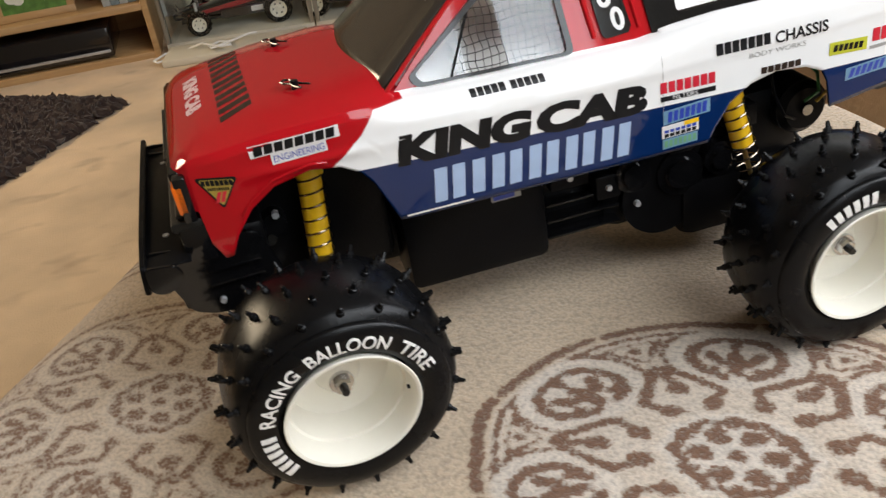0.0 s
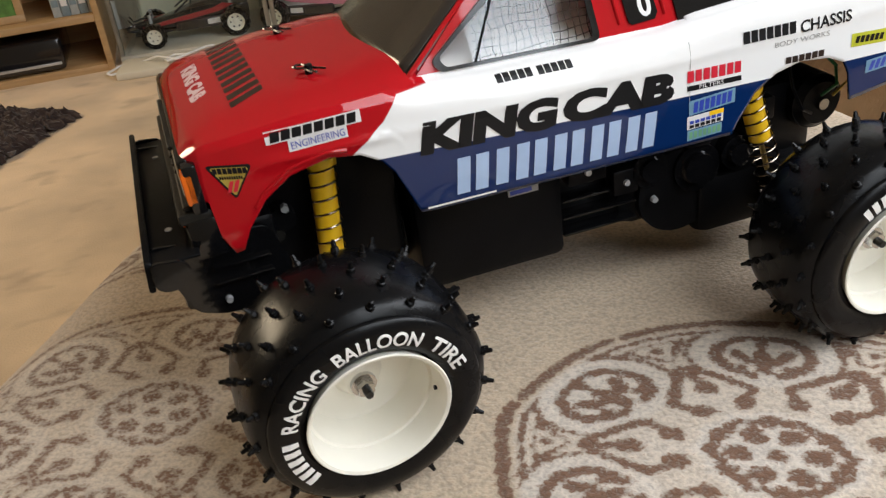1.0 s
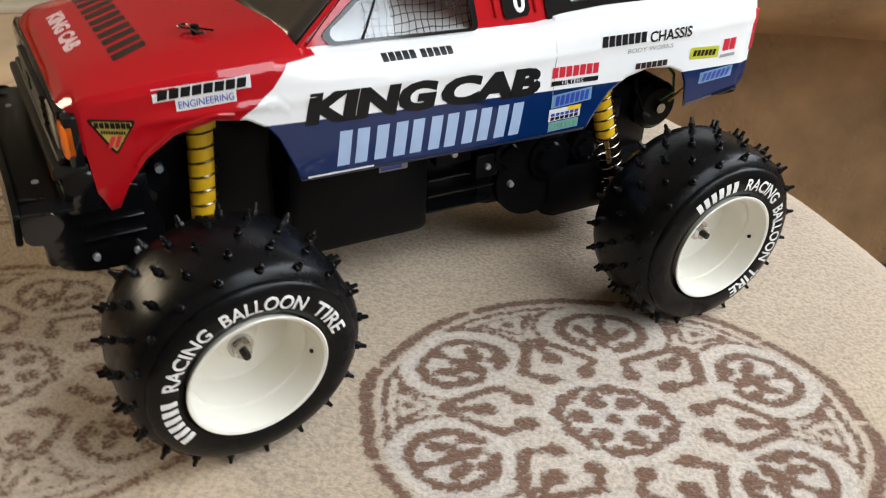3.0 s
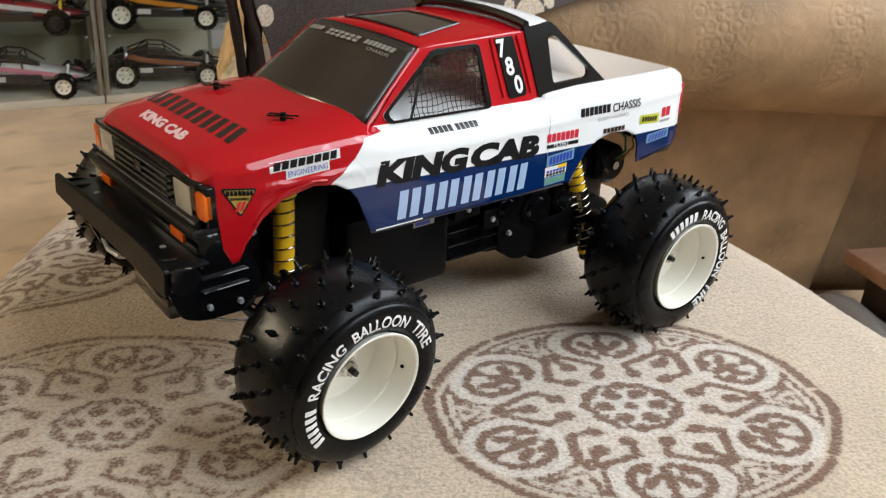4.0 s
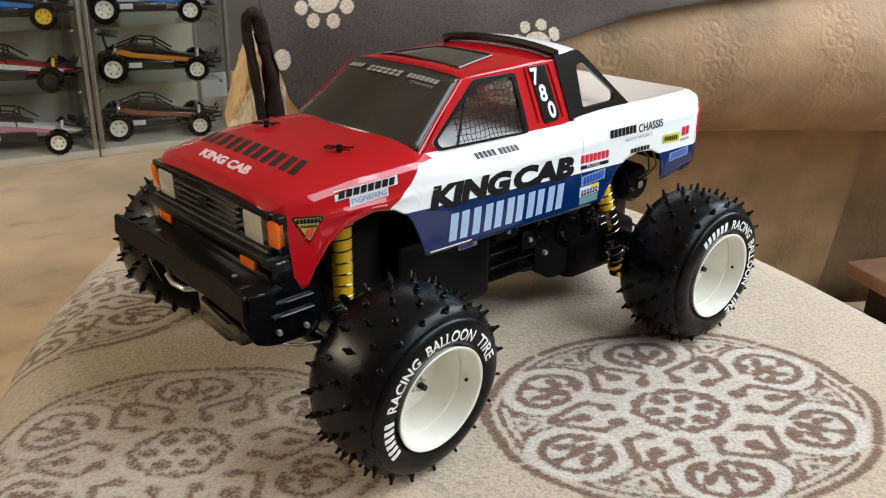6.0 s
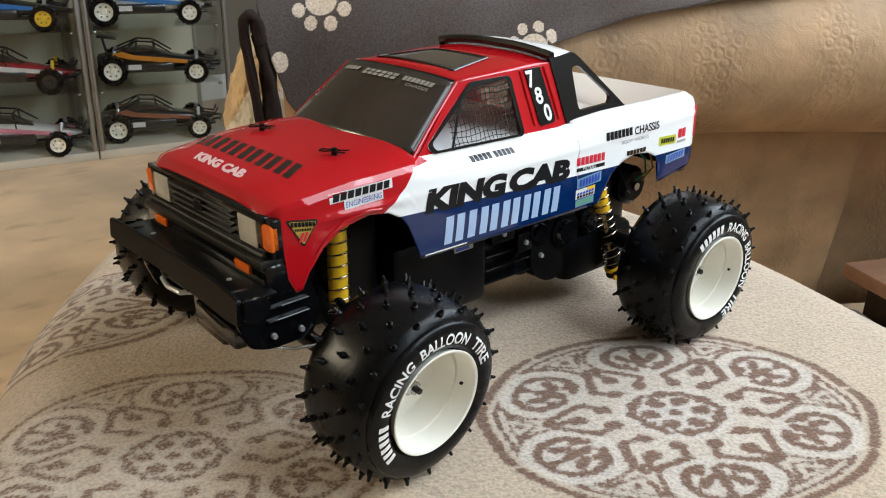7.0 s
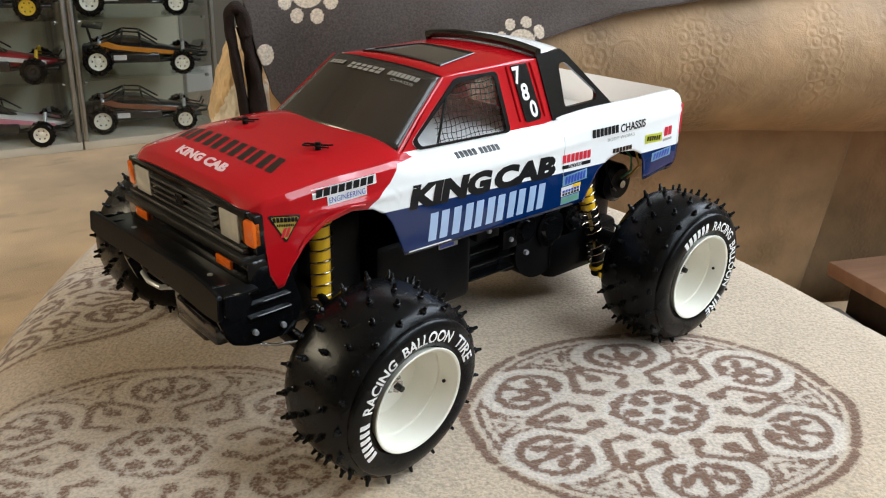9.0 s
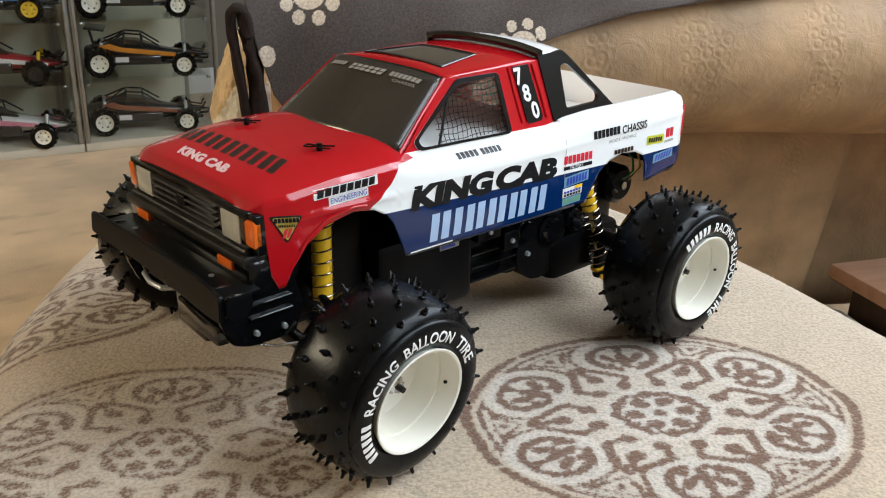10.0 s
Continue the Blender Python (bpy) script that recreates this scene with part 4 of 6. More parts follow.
for k in range(5):
    w = 0.024
    bk = thing("book", Matrix.Translation((-0.585 + 0.045 + k * 0.0255, 2.375, 0.171)), "upright grey and blue-grey book on the shelf", "book", "books on the shelf unit")
    part("cover", box(0, w, 0.0, 0.15, 0.0, 0.20 + 0.01 * (k % 3), 0.0015), M["paper_blue"] if k % 2 else M["paper"], bk)
    part("spine_band", box(0.003, w - 0.003, -0.0012, 0.0, 0.03, 0.05 + 0.02 * (k % 2), 0.0), M["sticker"] if k % 2 else M["paper_blue"], bk)
device = thing("set_top_box", Matrix.Translation((-0.545, 2.352, 0.021)), "glossy black set-top box with a silver strip on the bottom shelf", "set-top box")
bm = box(-0.42, 0.0, 0.0, 0.26, 0.004, 0.095, 0.010, 3)
for v in bm.verts:
    if v.co.z > 0.06:
        v.co.y += 0.02
part("casing", bm, M["device"], device)
part("silver_strip", box(-0.40, -0.01, -0.004, 0.002, 0.020, 0.028, 0.001), M["silver"], device, "bright silver strip")
for x in (-0.38, -0.04):
    part("foot", rod((x, 0.10, 0.0), (x, 0.10, 0.006), 0.012), M["rubber"], device)

# ---------------------------------------------------------------- display cabinet
CAB = Matrix.Translation((0.03, 2.295, 0)) @ pose(0, 0, 0, 0, 0, -9)
SHELVES = (0.030, 0.212, 0.396, 0.580)


def cabinet(x0, x1, doors):
    c = thing("display_cabinet", CAB, "glass-doored display cabinet full of model buggies", "cabinet", "display cabinets")
    part("base_board", box(x0, x1, 0.0, 0.40, 0.0, 0.026, 0.002), M["cream"], c, "cream base board")
    part("back_panel", box(x0 + 0.005, x1 - 0.005, 0.385, 0.40, 0.026, 0.95), M["cabinet_back"], c, "grey-green back panel")
    part("top_pane", box(x0, x1, 0.0, 0.40, 0.95, 0.956, 0.001), M["cabinet_glass"], c)
    for x in (x0, x1 - 0.014):
        for y in (0.004, 0.380):
            part("corner_post", box(x, x + 0.014, y, y + 0.016, 0.026, 0.95, 0.002), M["alu"], c, "aluminium corner post")
    for x in (x0 + 0.022, x1 - 0.026):
        part("side_pane", box(x, x + 0.004, 0.03, 0.372, 0.027, 0.949), M["cabinet_glass"], c)
    for z in SHELVES[1:]:
        part("glass_shelf", box(x0 + 0.028, x1 - 0.028, 0.03, 0.372, z - 0.006, z, 0.0008, 1), M["shelf_glass"], c, "clear glass shelf")
        for x in (x0 + 0.026, x1 - 0.034):
            part("shelf_clip", box(x, x + 0.010, 0.02, 0.035, z - 0.014, z - 0.006, 0.001), M["alu"], c)
    for a, b in doors:
        d = part("door", box(a, b, -0.006, -0.001, 0.030, 0.945, 0.0006, 1), M["cabinet_glass"], c, "hinged glass door")
        for x in (a, b - 0.008):
            part("door_stile", box(x, x + 0.008, -0.009, -0.0065, 0.030, 0.945, 0.0008, 1), M["alu"], d)
    return c


cabinet(-0.425, 0.045, [(-0.420, 0.040)])
cabinet(0.050, 0.412, [(0.055, 0.407)])
cabinet(0.417, 0.852, [(0.422, 0.847)])
part("floor_tray", box(-0.415, 0.02, -0.16, -0.012, 0.0, 0.022, 0.004), M["cream"], thing("white_tray", CAB, "flat white tray on the carpet in front of the cabinet", "tray"))


cable_at = [(-0.43 + 0.055 * math.cos(k * 0.9) + 0.012 * k, -0.10 + 0.045 * math.sin(k * 1.3), 0.006 + 0.007 * (1 + math.sin(k * 0.7)) + (0.022 if k > 11 else 0.0)) for k in range(22)]
smooth_at = [tuple((2 * cable_at[i // 4][j] * (4 - i % 4) + 2 * cable_at[min(21, i // 4 + 1)][j] * (i % 4)) / 8 for j in range(3)) for i in range(84)]
solo("power_cable", tube(smooth_at, 0.0035, 8), M["white"], "tangled white cable on the carpet beside the cabinet", "cable", CAB)


def paint(name, colour, rough=0.3):
    return material(name, colour, rough, vary=0.10, scale=40, coat=0.6)


P = dict(orange=paint("orange_paint", (0.70, 0.26, 0.02)), black=paint("black_paint", (0.012, 0.012, 0.013)), red=paint("dark_red_paint", (0.36, 0.02, 0.03)), pink=paint("pink_paint", (0.72, 0.26, 0.36)),
         white=paint("white_paint", (0.74, 0.72, 0.70)), blue=paint("bright_blue_paint", (0.05, 0.22, 0.62)), brown=paint("rust_paint", (0.30, 0.10, 0.05)), yellow=paint("yellow_paint", (0.75, 0.50, 0.03)))
tyre_small = {}


def buggy(m, main, trim, rim, label, wing=True, flip=False, size=1.0, rim_colour=None):
    """A 1:10 model buggy about 0.38 m long, nose towards +x, standing on z = 0."""
    b = thing("model_buggy", m @ (pose(0, 0, 0, 0, 0, 180) if flip else Matrix()) @ Matrix.Scale(size, 4), label, "model car", "model buggies in the cabinet")
    secs = [(-0.15, 0.030, 0.050, 0.085), (-0.11, 0.042, 0.045, 0.088), (-0.05, 0.048, 0.038, 0.093), (0.0, 0.048, 0.036, 0.091), (0.05, 0.043, 0.036, 0.082), (0.11, 0.032, 0.038, 0.070), (0.17, 0.020, 0.042, 0.058), (0.185, 0.014, 0.046, 0.054)]
    verts, faces, k = [], [], 12
    for x, w, z0, z1 in secs:
        for i in range(k):
            a = i * math.tau / k
            c, s = math.cos(a), math.sin(a)
            verts.append((x, w * math.copysign(abs(c) ** 0.6, c), (z0 + z1) / 2 + (z1 - z0) / 2 * math.copysign(abs(s) ** 0.7, s)))
    for i in range(len(secs) - 1):
        for j in range(k):
            faces.append((i * k + j, (i + 1) * k + j, (i + 1) * k + (j + 1) % k, i * k + (j + 1) % k))
    faces += [tuple(range(k)), tuple((len(secs) - 1) * k + j for j in range(k))[::-1]]
    part("body", mesh_from("body", verts, faces, main, 50), None, b)
    for side in (-1, 1):
        st = plate([(-0.13, 0.088), (-0.095, 0.096), (-0.06, 0.084), (0.03, 0.074), (0.16, 0.058), (0.16, 0.050), (0.02, 0.060), (-0.08, 0.072)], 0.003, None, Matrix.Translation((0, side * 0.0505 - 0.0015, 0)), 0.0)
        part("side_stripe", st, trim, b)
        part("side_pod", box(-0.10, 0.06, side * 0.055 - 0.012, side * 0.055 + 0.012, 0.030, 0.060, 0.006), P["black"], b)
        part("number_patch", box(-0.08, -0.04, side * 0.068 - 0.0006, side * 0.068 + 0.0006, 0.040, 0.056), M["sticker"], b)
    cage = bmesh.new()
    for side in (-1, 1):
        tube([(0.055, side * 0.040, 0.086), (0.0, side * 0.036, 0.122), (-0.05, side * 0.036, 0.126), (-0.12, side * 0.038, 0.098)], 0.003, 6, cage)
        tube([(-0.05, side * 0.036, 0.126), (-0.145, side * 0.030, 0.060)], 0.0025, 6, cage)
        tube([(0.0, side * 0.036, 0.122), (0.006, side * 0.044, 0.072)], 0.0025, 6, cage)
        tube([(-0.05, side * 0.036, 0.126), (-0.058, side * 0.044, 0.074)], 0.0025, 6, cage)
        tube([(0.13, side * 0.026, 0.075), (0.19, side * 0.024, 0.062), (0.200, side * 0.024, 0.080)], 0.003, 6, cage)
    tube([(0.0, -0.036, 0.122), (0.0, 0.036, 0.122)], 0.003, 6, cage)
    tube([(-0.05, -0.036, 0.126), (-0.05, 0.036, 0.126)], 0.003, 6, cage)
    part("roll_cage", cage, P["black"], b)
    part("canopy", plate([(-0.118, 0.084), (-0.062, 0.106), (-0.012, 0.103), (0.050, 0.080), (0.02, 0.070), (-0.10, 0.078)], 0.060, None, Matrix.Translation((0, -0.030, 0)), 0.004), P["black"], b)
    part("canopy_window", plate([(-0.044, 0.090), (-0.040, 0.102), (-0.012, 0.099), (0.022, 0.086)], 0.0625, None, Matrix.Translation((0, -0.03125, 0)), 0.0), M["smoke"], b)
    part("chassis_plate", box(-0.16, 0.19, -0.030, 0.030, 0.026, 0.034, 0.002), P["black"], b)
    part("gearbox", box(-0.175, -0.11, -0.028, 0.028, 0.034, 0.082, 0.008), P["black"], b)
    if wing:
        part("wing", box(-0.185, -0.125, -0.060, 0.060, 0.118, 0.124, 0.002, m=pose(0, 0, 0, 0, 8, 0)), P["black"] if main is P["black"] else trim, b)
        for side in (-1, 1):
            part("wing_strut", rod((-0.145, side * 0.018, 0.085), (-0.155, side * 0.018, 0.138), 0.002, seg=6), P["black"], b)
    part("nose_bumper", tube([(0.175, -0.035, 0.045), (0.205, -0.030, 0.046), (0.212, 0.0, 0.050), (0.205, 0.030, 0.046), (0.175, 0.035, 0.045)], 0.004, 6), P["black"], b)
    for x, rr, ww, yy in ((-0.125, 0.044, 0.024, 0.092), (0.128, 0.037, 0.016, 0.098)):
        for side in (-1, 1):
            key = ("t", x)
            if key not in tyre_small:
                tyre_small[key] = bm_mesh("tyre", lathe([(-ww, rr * 0.62), (-ww, rr * 0.9), (-ww * 0.8, rr), (ww * 0.8, rr), (ww, rr * 0.9), (ww, rr * 0.62)], 26), M["rubber"])
                pins = bmesh.new()
                for row in (-0.5, 0.5):
                    for q in range(16):
                        a = (q + row) * math.tau / 16
                        rod((rr * 0.97 * math.cos(a), row * ww, rr * 0.97 * math.sin(a)), (rr * 1.07 * math.cos(a), row * ww, rr * 1.07 * math.sin(a)), 0.003, 0.002, 5, pins)
                tyre_small[("p", x)] = bm_mesh("tread", pins, M["rubber"])
            w = part("wheel", tyre_small[key], None, b, "", Matrix.Translation((x, side * yy, rr)) @ (pose(0, 0, 0, 0, 0, 180) if side > 0 else Matrix()))
            part("tread", tyre_small[("p", x)], None, w)
            rb = lathe([(-ww * 0.9, rr * 0.64), (-ww * 1.02, rr * 0.60), (-ww * 0.7, rr * 0.50), (-ww * 0.55, rr * 0.22), (-ww * 0.8, rr * 0.16), (-ww * 0.8, 0.0)], 24)
            part("rim", rb, rim, w)
            for q in range(6):
                a = q * math.tau / 6
                part("spoke_hole", rod((rr * 0.38 * math.cos(a), -ww * 0.66, rr * 0.38 * math.sin(a)), (rr * 0.38 * math.cos(a), -ww * 0.56, rr * 0.38 * math.sin(a)), rr * 0.07, seg=7), P["black"], w)
            part("axle", rod((x, side * 0.025, rr), (x, side * (yy - ww), rr), 0.004, seg=8), P["black"], b)
            part("damper", rod((x + 0.006, side * 0.034, 0.100 if x < 0 else 0.088), (x + 0.004, side * 0.066, 0.040), 0.0055, seg=8), P["yellow"] if main is P["red"] else M["silver"], b)
    return b


def on_shelf(x, depth, shelf, turn=0.0):
    return CAB @ Matrix.Translation((x, depth, SHELVES[shelf] + (0.0 if shelf else -0.0035))) @ pose(0, 0, 0, 0, 0, turn)


IVORY = M["rim"]
buggy(on_shelf(0.645, 0.15, 1, -14), P["black"], P["orange"], IVORY, "black and orange model buggy with white rims on a glass shelf")
buggy(on_shelf(0.632, 0.15, 0, -10), P["black"], P["brown"], IVORY, "black model buggy with orange-brown trim on the cabinet floor", wing=False)
buggy(on_shelf(0.632, 0.15, 2, -10), P["white"], P["blue"], IVORY, "white and blue model buggy with white rims on a glass shelf")
buggy(on_shelf(0.205, 0.15, 1, -14), P["red"], P["white"], P["black"], "dark red model buggy with white lettering patches on a glass shelf", wing=False)
buggy(on_shelf(0.205, 0.13, 0, -16), P["white"], P["pink"], IVORY, "pink and white model buggy on the cabinet floor")
buggy(on_shelf(0.205, 0.15, 2, -10), P["black"], P["blue"], P["yellow"], "black and blue model buggy with yellow rims on a glass shelf")
buggy(on_shelf(-0.200, 0.16, 0, 6), P["black"], P["red"], IVORY, "black and red model buggy with white rims on the cabinet floor", wing=False, flip=True)

# ---------------------------------------------------------------- the model truck
truck = thing("model_truck", TIP @ Matrix.Translation((0, 0.0295, SEAT)), "red, white and blue radio-controlled monster pickup on a fleece-covered footstool", "model truck")
BODY = pose(0, -0.006, 0, -1.0, 0, 2.0)

FLANK = ((-0.195, 0.0735), (-0.189, 0.0795), (-0.17, 0.0824), (-0.12, 0.0862), (-0.08, 0.0872), (0.05, 0.0893), (0.10, 0.0888), (0.16, 0.0872), (0.214, 0.0842), (0.223, 0.0805))
SWELL = ((-0.17, 0.0), (-0.12, 0.0022), (-0.08, 0.0032), (0.05, 0.0053), (0.10, 0.0053), (0.16, 0.0047), (0.223, 0.0036))       # how far the side bellies out behind the nose
HEM = ((-0.195, 0.139), (-0.188, 0.137), (-0.1865, 0.118), (-0.182, 0.1085), (-0.178, 0.1095), (-0.173, 0.12), (-0.163, 0.1325), (-0.1498, 0.1415), (-0.1305, 0.1459), (-0.116, 0.1437),
       (-0.1062, 0.1378), (-0.1008, 0.1304), (-0.0944, 0.1145), (-0.091, 0.106), (-0.0866, 0.1055), (0.0655, 0.1019), (0.0875, 0.1012), (0.0915, 0.1086), (0.1006, 0.1216), (0.1137, 0.1294),
       (0.1298, 0.1325), (0.149, 0.1299), (0.1601, 0.1248), (0.1642, 0.1173), (0.1677, 0.1007), (0.1763, 0.1012), (0.216, 0.1054), (0.223, 0.1088))
SHOULDER = ((-0.195, 0.1570), (-0.185, 0.1632), (-0.14, 0.1684), (-0.100, 0.1694), (-0.070, 0.1674), (-0.040, 0.1655), (0.045, 0.1645), (0.100, 0.1692), (0.214, 0.1665), (0.223, 0.164))
CROWN = ((-0.195, 0.1605), (-0.191, 0.1652), (-0.178, 0.1686), (-0.15, 0.1722), (-0.125, 0.1745), (-0.088, 0.1772), (-0.075, 0.174), (0.066, 0.168))
SLOPE = ((-0.195, 0.005), (-0.10, 0.0085), (-0.080, 0.0122), (0.045, 0.0145), (0.100, 0.0075), (0.217, 0.0060))       # how far the shoulder leans in


def flank_y(x, z):
    """Half-width of the shell's side at x, z: tucked in at the sill, rounded over at the shoulder."""
    w, zs = lerp_table(x, FLANK), lerp_table(x, SHOULDER)
    f = (z - 0.102) / 0.064
    over = min(1.0, max(0.0, (z - zs + 0.014) / 0.014)) * lerp_table(x, ((-0.10, 0.90), (-0.085, 1.0)))
    crease = lerp_table(x, ((-0.18, 0.0), (-0.155, 0.0015), (-0.105, 0.0015), (-0.085, 0.0006), (0.20, 0.0006)))
    facet = lerp_table(x, ((-0.186, 0.0), (-0.174, 1.0), (-0.125, 1.0), (-0.105, 0.75), (-0.075, 0.0)))       # the wing's top edge is a flat chamfer
    round_over = lerp_table(x, SLOPE) * (1 - math.sqrt(max(0.0, 1 - over * over)))
    lean = round_over + (0.84 * max(0.0, z - zs + 0.0034) - round_over) * facet
    return w - 0.0030 * max(0, 0.28 - f) - lean + crease * math.exp(-((f - 0.75) / 0.038) ** 2)


def body_shell():
    xs = sorted({round(v, 4) for v in np.arange(-0.195, 0.2231, 0.004)} | {x for x, _ in HEM} | {0.0655, 0.0661, 0.2150, 0.2156})
    rows, n_side, n_top = [], 34, 24
    for x in xs:
        zb, zs, w = lerp_table(x, HEM), lerp_table(x, SHOULDER), lerp_table(x, FLANK)
        half = []
        for i in range(n_side):
            z = zb + (zs - zb) * (1 - (1 - i / (n_side - 1)) ** 1.7)
            half.append((flank_y(x, z), z))
        inbed = 0.0658 < x < 0.2153
        ws = flank_y(x, zs)
        for i in range(1, n_top + 1):
            f = i / n_top
            if inbed:
                y, z = [(ws - 0.0015, zs + 0.0012), (ws - 0.004, zs + 0.0018), (ws - 0.0065, zs + 0.0010), (ws - 0.0075, zs - 0.004), (ws - 0.009, 0.142), (w * 0.6, 0.141), (w * 0.4, 0.1405), (w * 0.2, 0.1405), (0.0, 0.1405)][i - 1] if i < 6 else (w * 0.8 * (n_top - i) / (n_top - 6), 0.141)
            elif x > 0.0658:
                y, z = [(ws - 0.0015, zs + 0.0012), (ws - 0.004, zs + 0.0018), (ws - 0.0065, zs + 0.0020), (ws - 0.0075, zs + 0.0020), (ws - 0.009, zs + 0.0020), (w * 0.6, zs + 0.0022), (w * 0.4, zs + 0.0022), (w * 0.2, zs + 0.0022), (0.0, zs + 0.0022)][i - 1] if i < 6 else (w * 0.8 * (n_top - i) / (n_top - 6), zs + 0.0022)
            else:
                zc = lerp_table(x, CROWN)
                y = ws - 0.0016 * i if i < 7 else (ws - 0.0112) * (n_top - i) / (n_top - 7)
                z = zs + (zc - zs) * (1 - (y / ws) ** 5)
            half.append((max(0.0, y), z))
        rows.append([(x, -y, z) for y, z in half] + [(x, y, z) for y, z in half[-2::-1]])
    n = len(rows[0])
    verts = [v for r in rows for v in r]
    faces = [(i * n + k, (i + 1) * n + k, (i + 1) * n + k + 1, i * n + k + 1) for i in range(len(rows) - 1) for k in range(n - 1)]
    faces.append(tuple(range(n))[::-1])
    last = (len(rows) - 1) * n
    faces.append(tuple(last + k for k in range(n)))
    me = mesh_from("body_shell", verts, faces, [M["paint"], M["black_plastic"]], 40)
    ob = part("body_shell", me, None, truck, "glossy painted plastic pickup shell", BODY)
    sol = ob.modifiers.new("thickness", "SOLIDIFY")
    sol.thickness, sol.offset, sol.material_offset = 0.0012, -1, 1
    return ob


shell = body_shell()


def cab_y(z):
    return 0.0705 - (z - 0.1767) * 0.297


def cab_point(x, z, side, proud=0.0):
    return Vector((x, side * (cab_y(z) + proud), z))


WINDOW = rounded([(-0.0715, 0.1745), (-0.0680, 0.1690), (0.0178, 0.1662), (0.0142, 0.2078), (-0.0250, 0.2083)], 0.004)


def with_hole(outer, inner, at, thick=0.0, name="panel"):
    """A flat panel with one opening; at(x, z) places it."""
    bm = bmesh.new()
    edges = []
    for loop in (outer, inner):
        vs = [bm.verts.new(at(x, z)) for x, z in loop]
        edges += [bm.edges.new((vs[i - 1], vs[i])) for i in range(len(vs))]
    bmesh.ops.triangle_fill(bm, edges=edges, use_beauty=True)
    return bm


def thicken(bm, vec):
    ext = bmesh.ops.extrude_face_region(bm, geom=bm.faces[:])
    bmesh.ops.translate(bm, vec=vec, verts=[v for v in ext["geom"] if isinstance(v, bmesh.types.BMVert)])
    bmesh.ops.recalc_face_normals(bm, faces=bm.faces)
    return bm


def ring_between(outer, inner, at):
    bm = bmesh.new()
    a = [bm.verts.new(at(x, z)) for x, z in outer]
    b = [bm.verts.new(at(x, z)) for x, z in inner]
    for i in range(len(a)):
        bm.faces.new((a[i - 1], a[i], b[i], b[i - 1]))
    return bm


def shrink(loop, k):
    cx, cz = sum(p[0] for p in loop) / len(loop), sum(p[1] for p in loop) / len(loop)
    out = []
    for x, z in loop:
        d = Vector((x - cx, z - cz))
        out.append(tuple(Vector((cx, cz)) + d * (1 - k / max(d.length, 1e-6))))
    return out


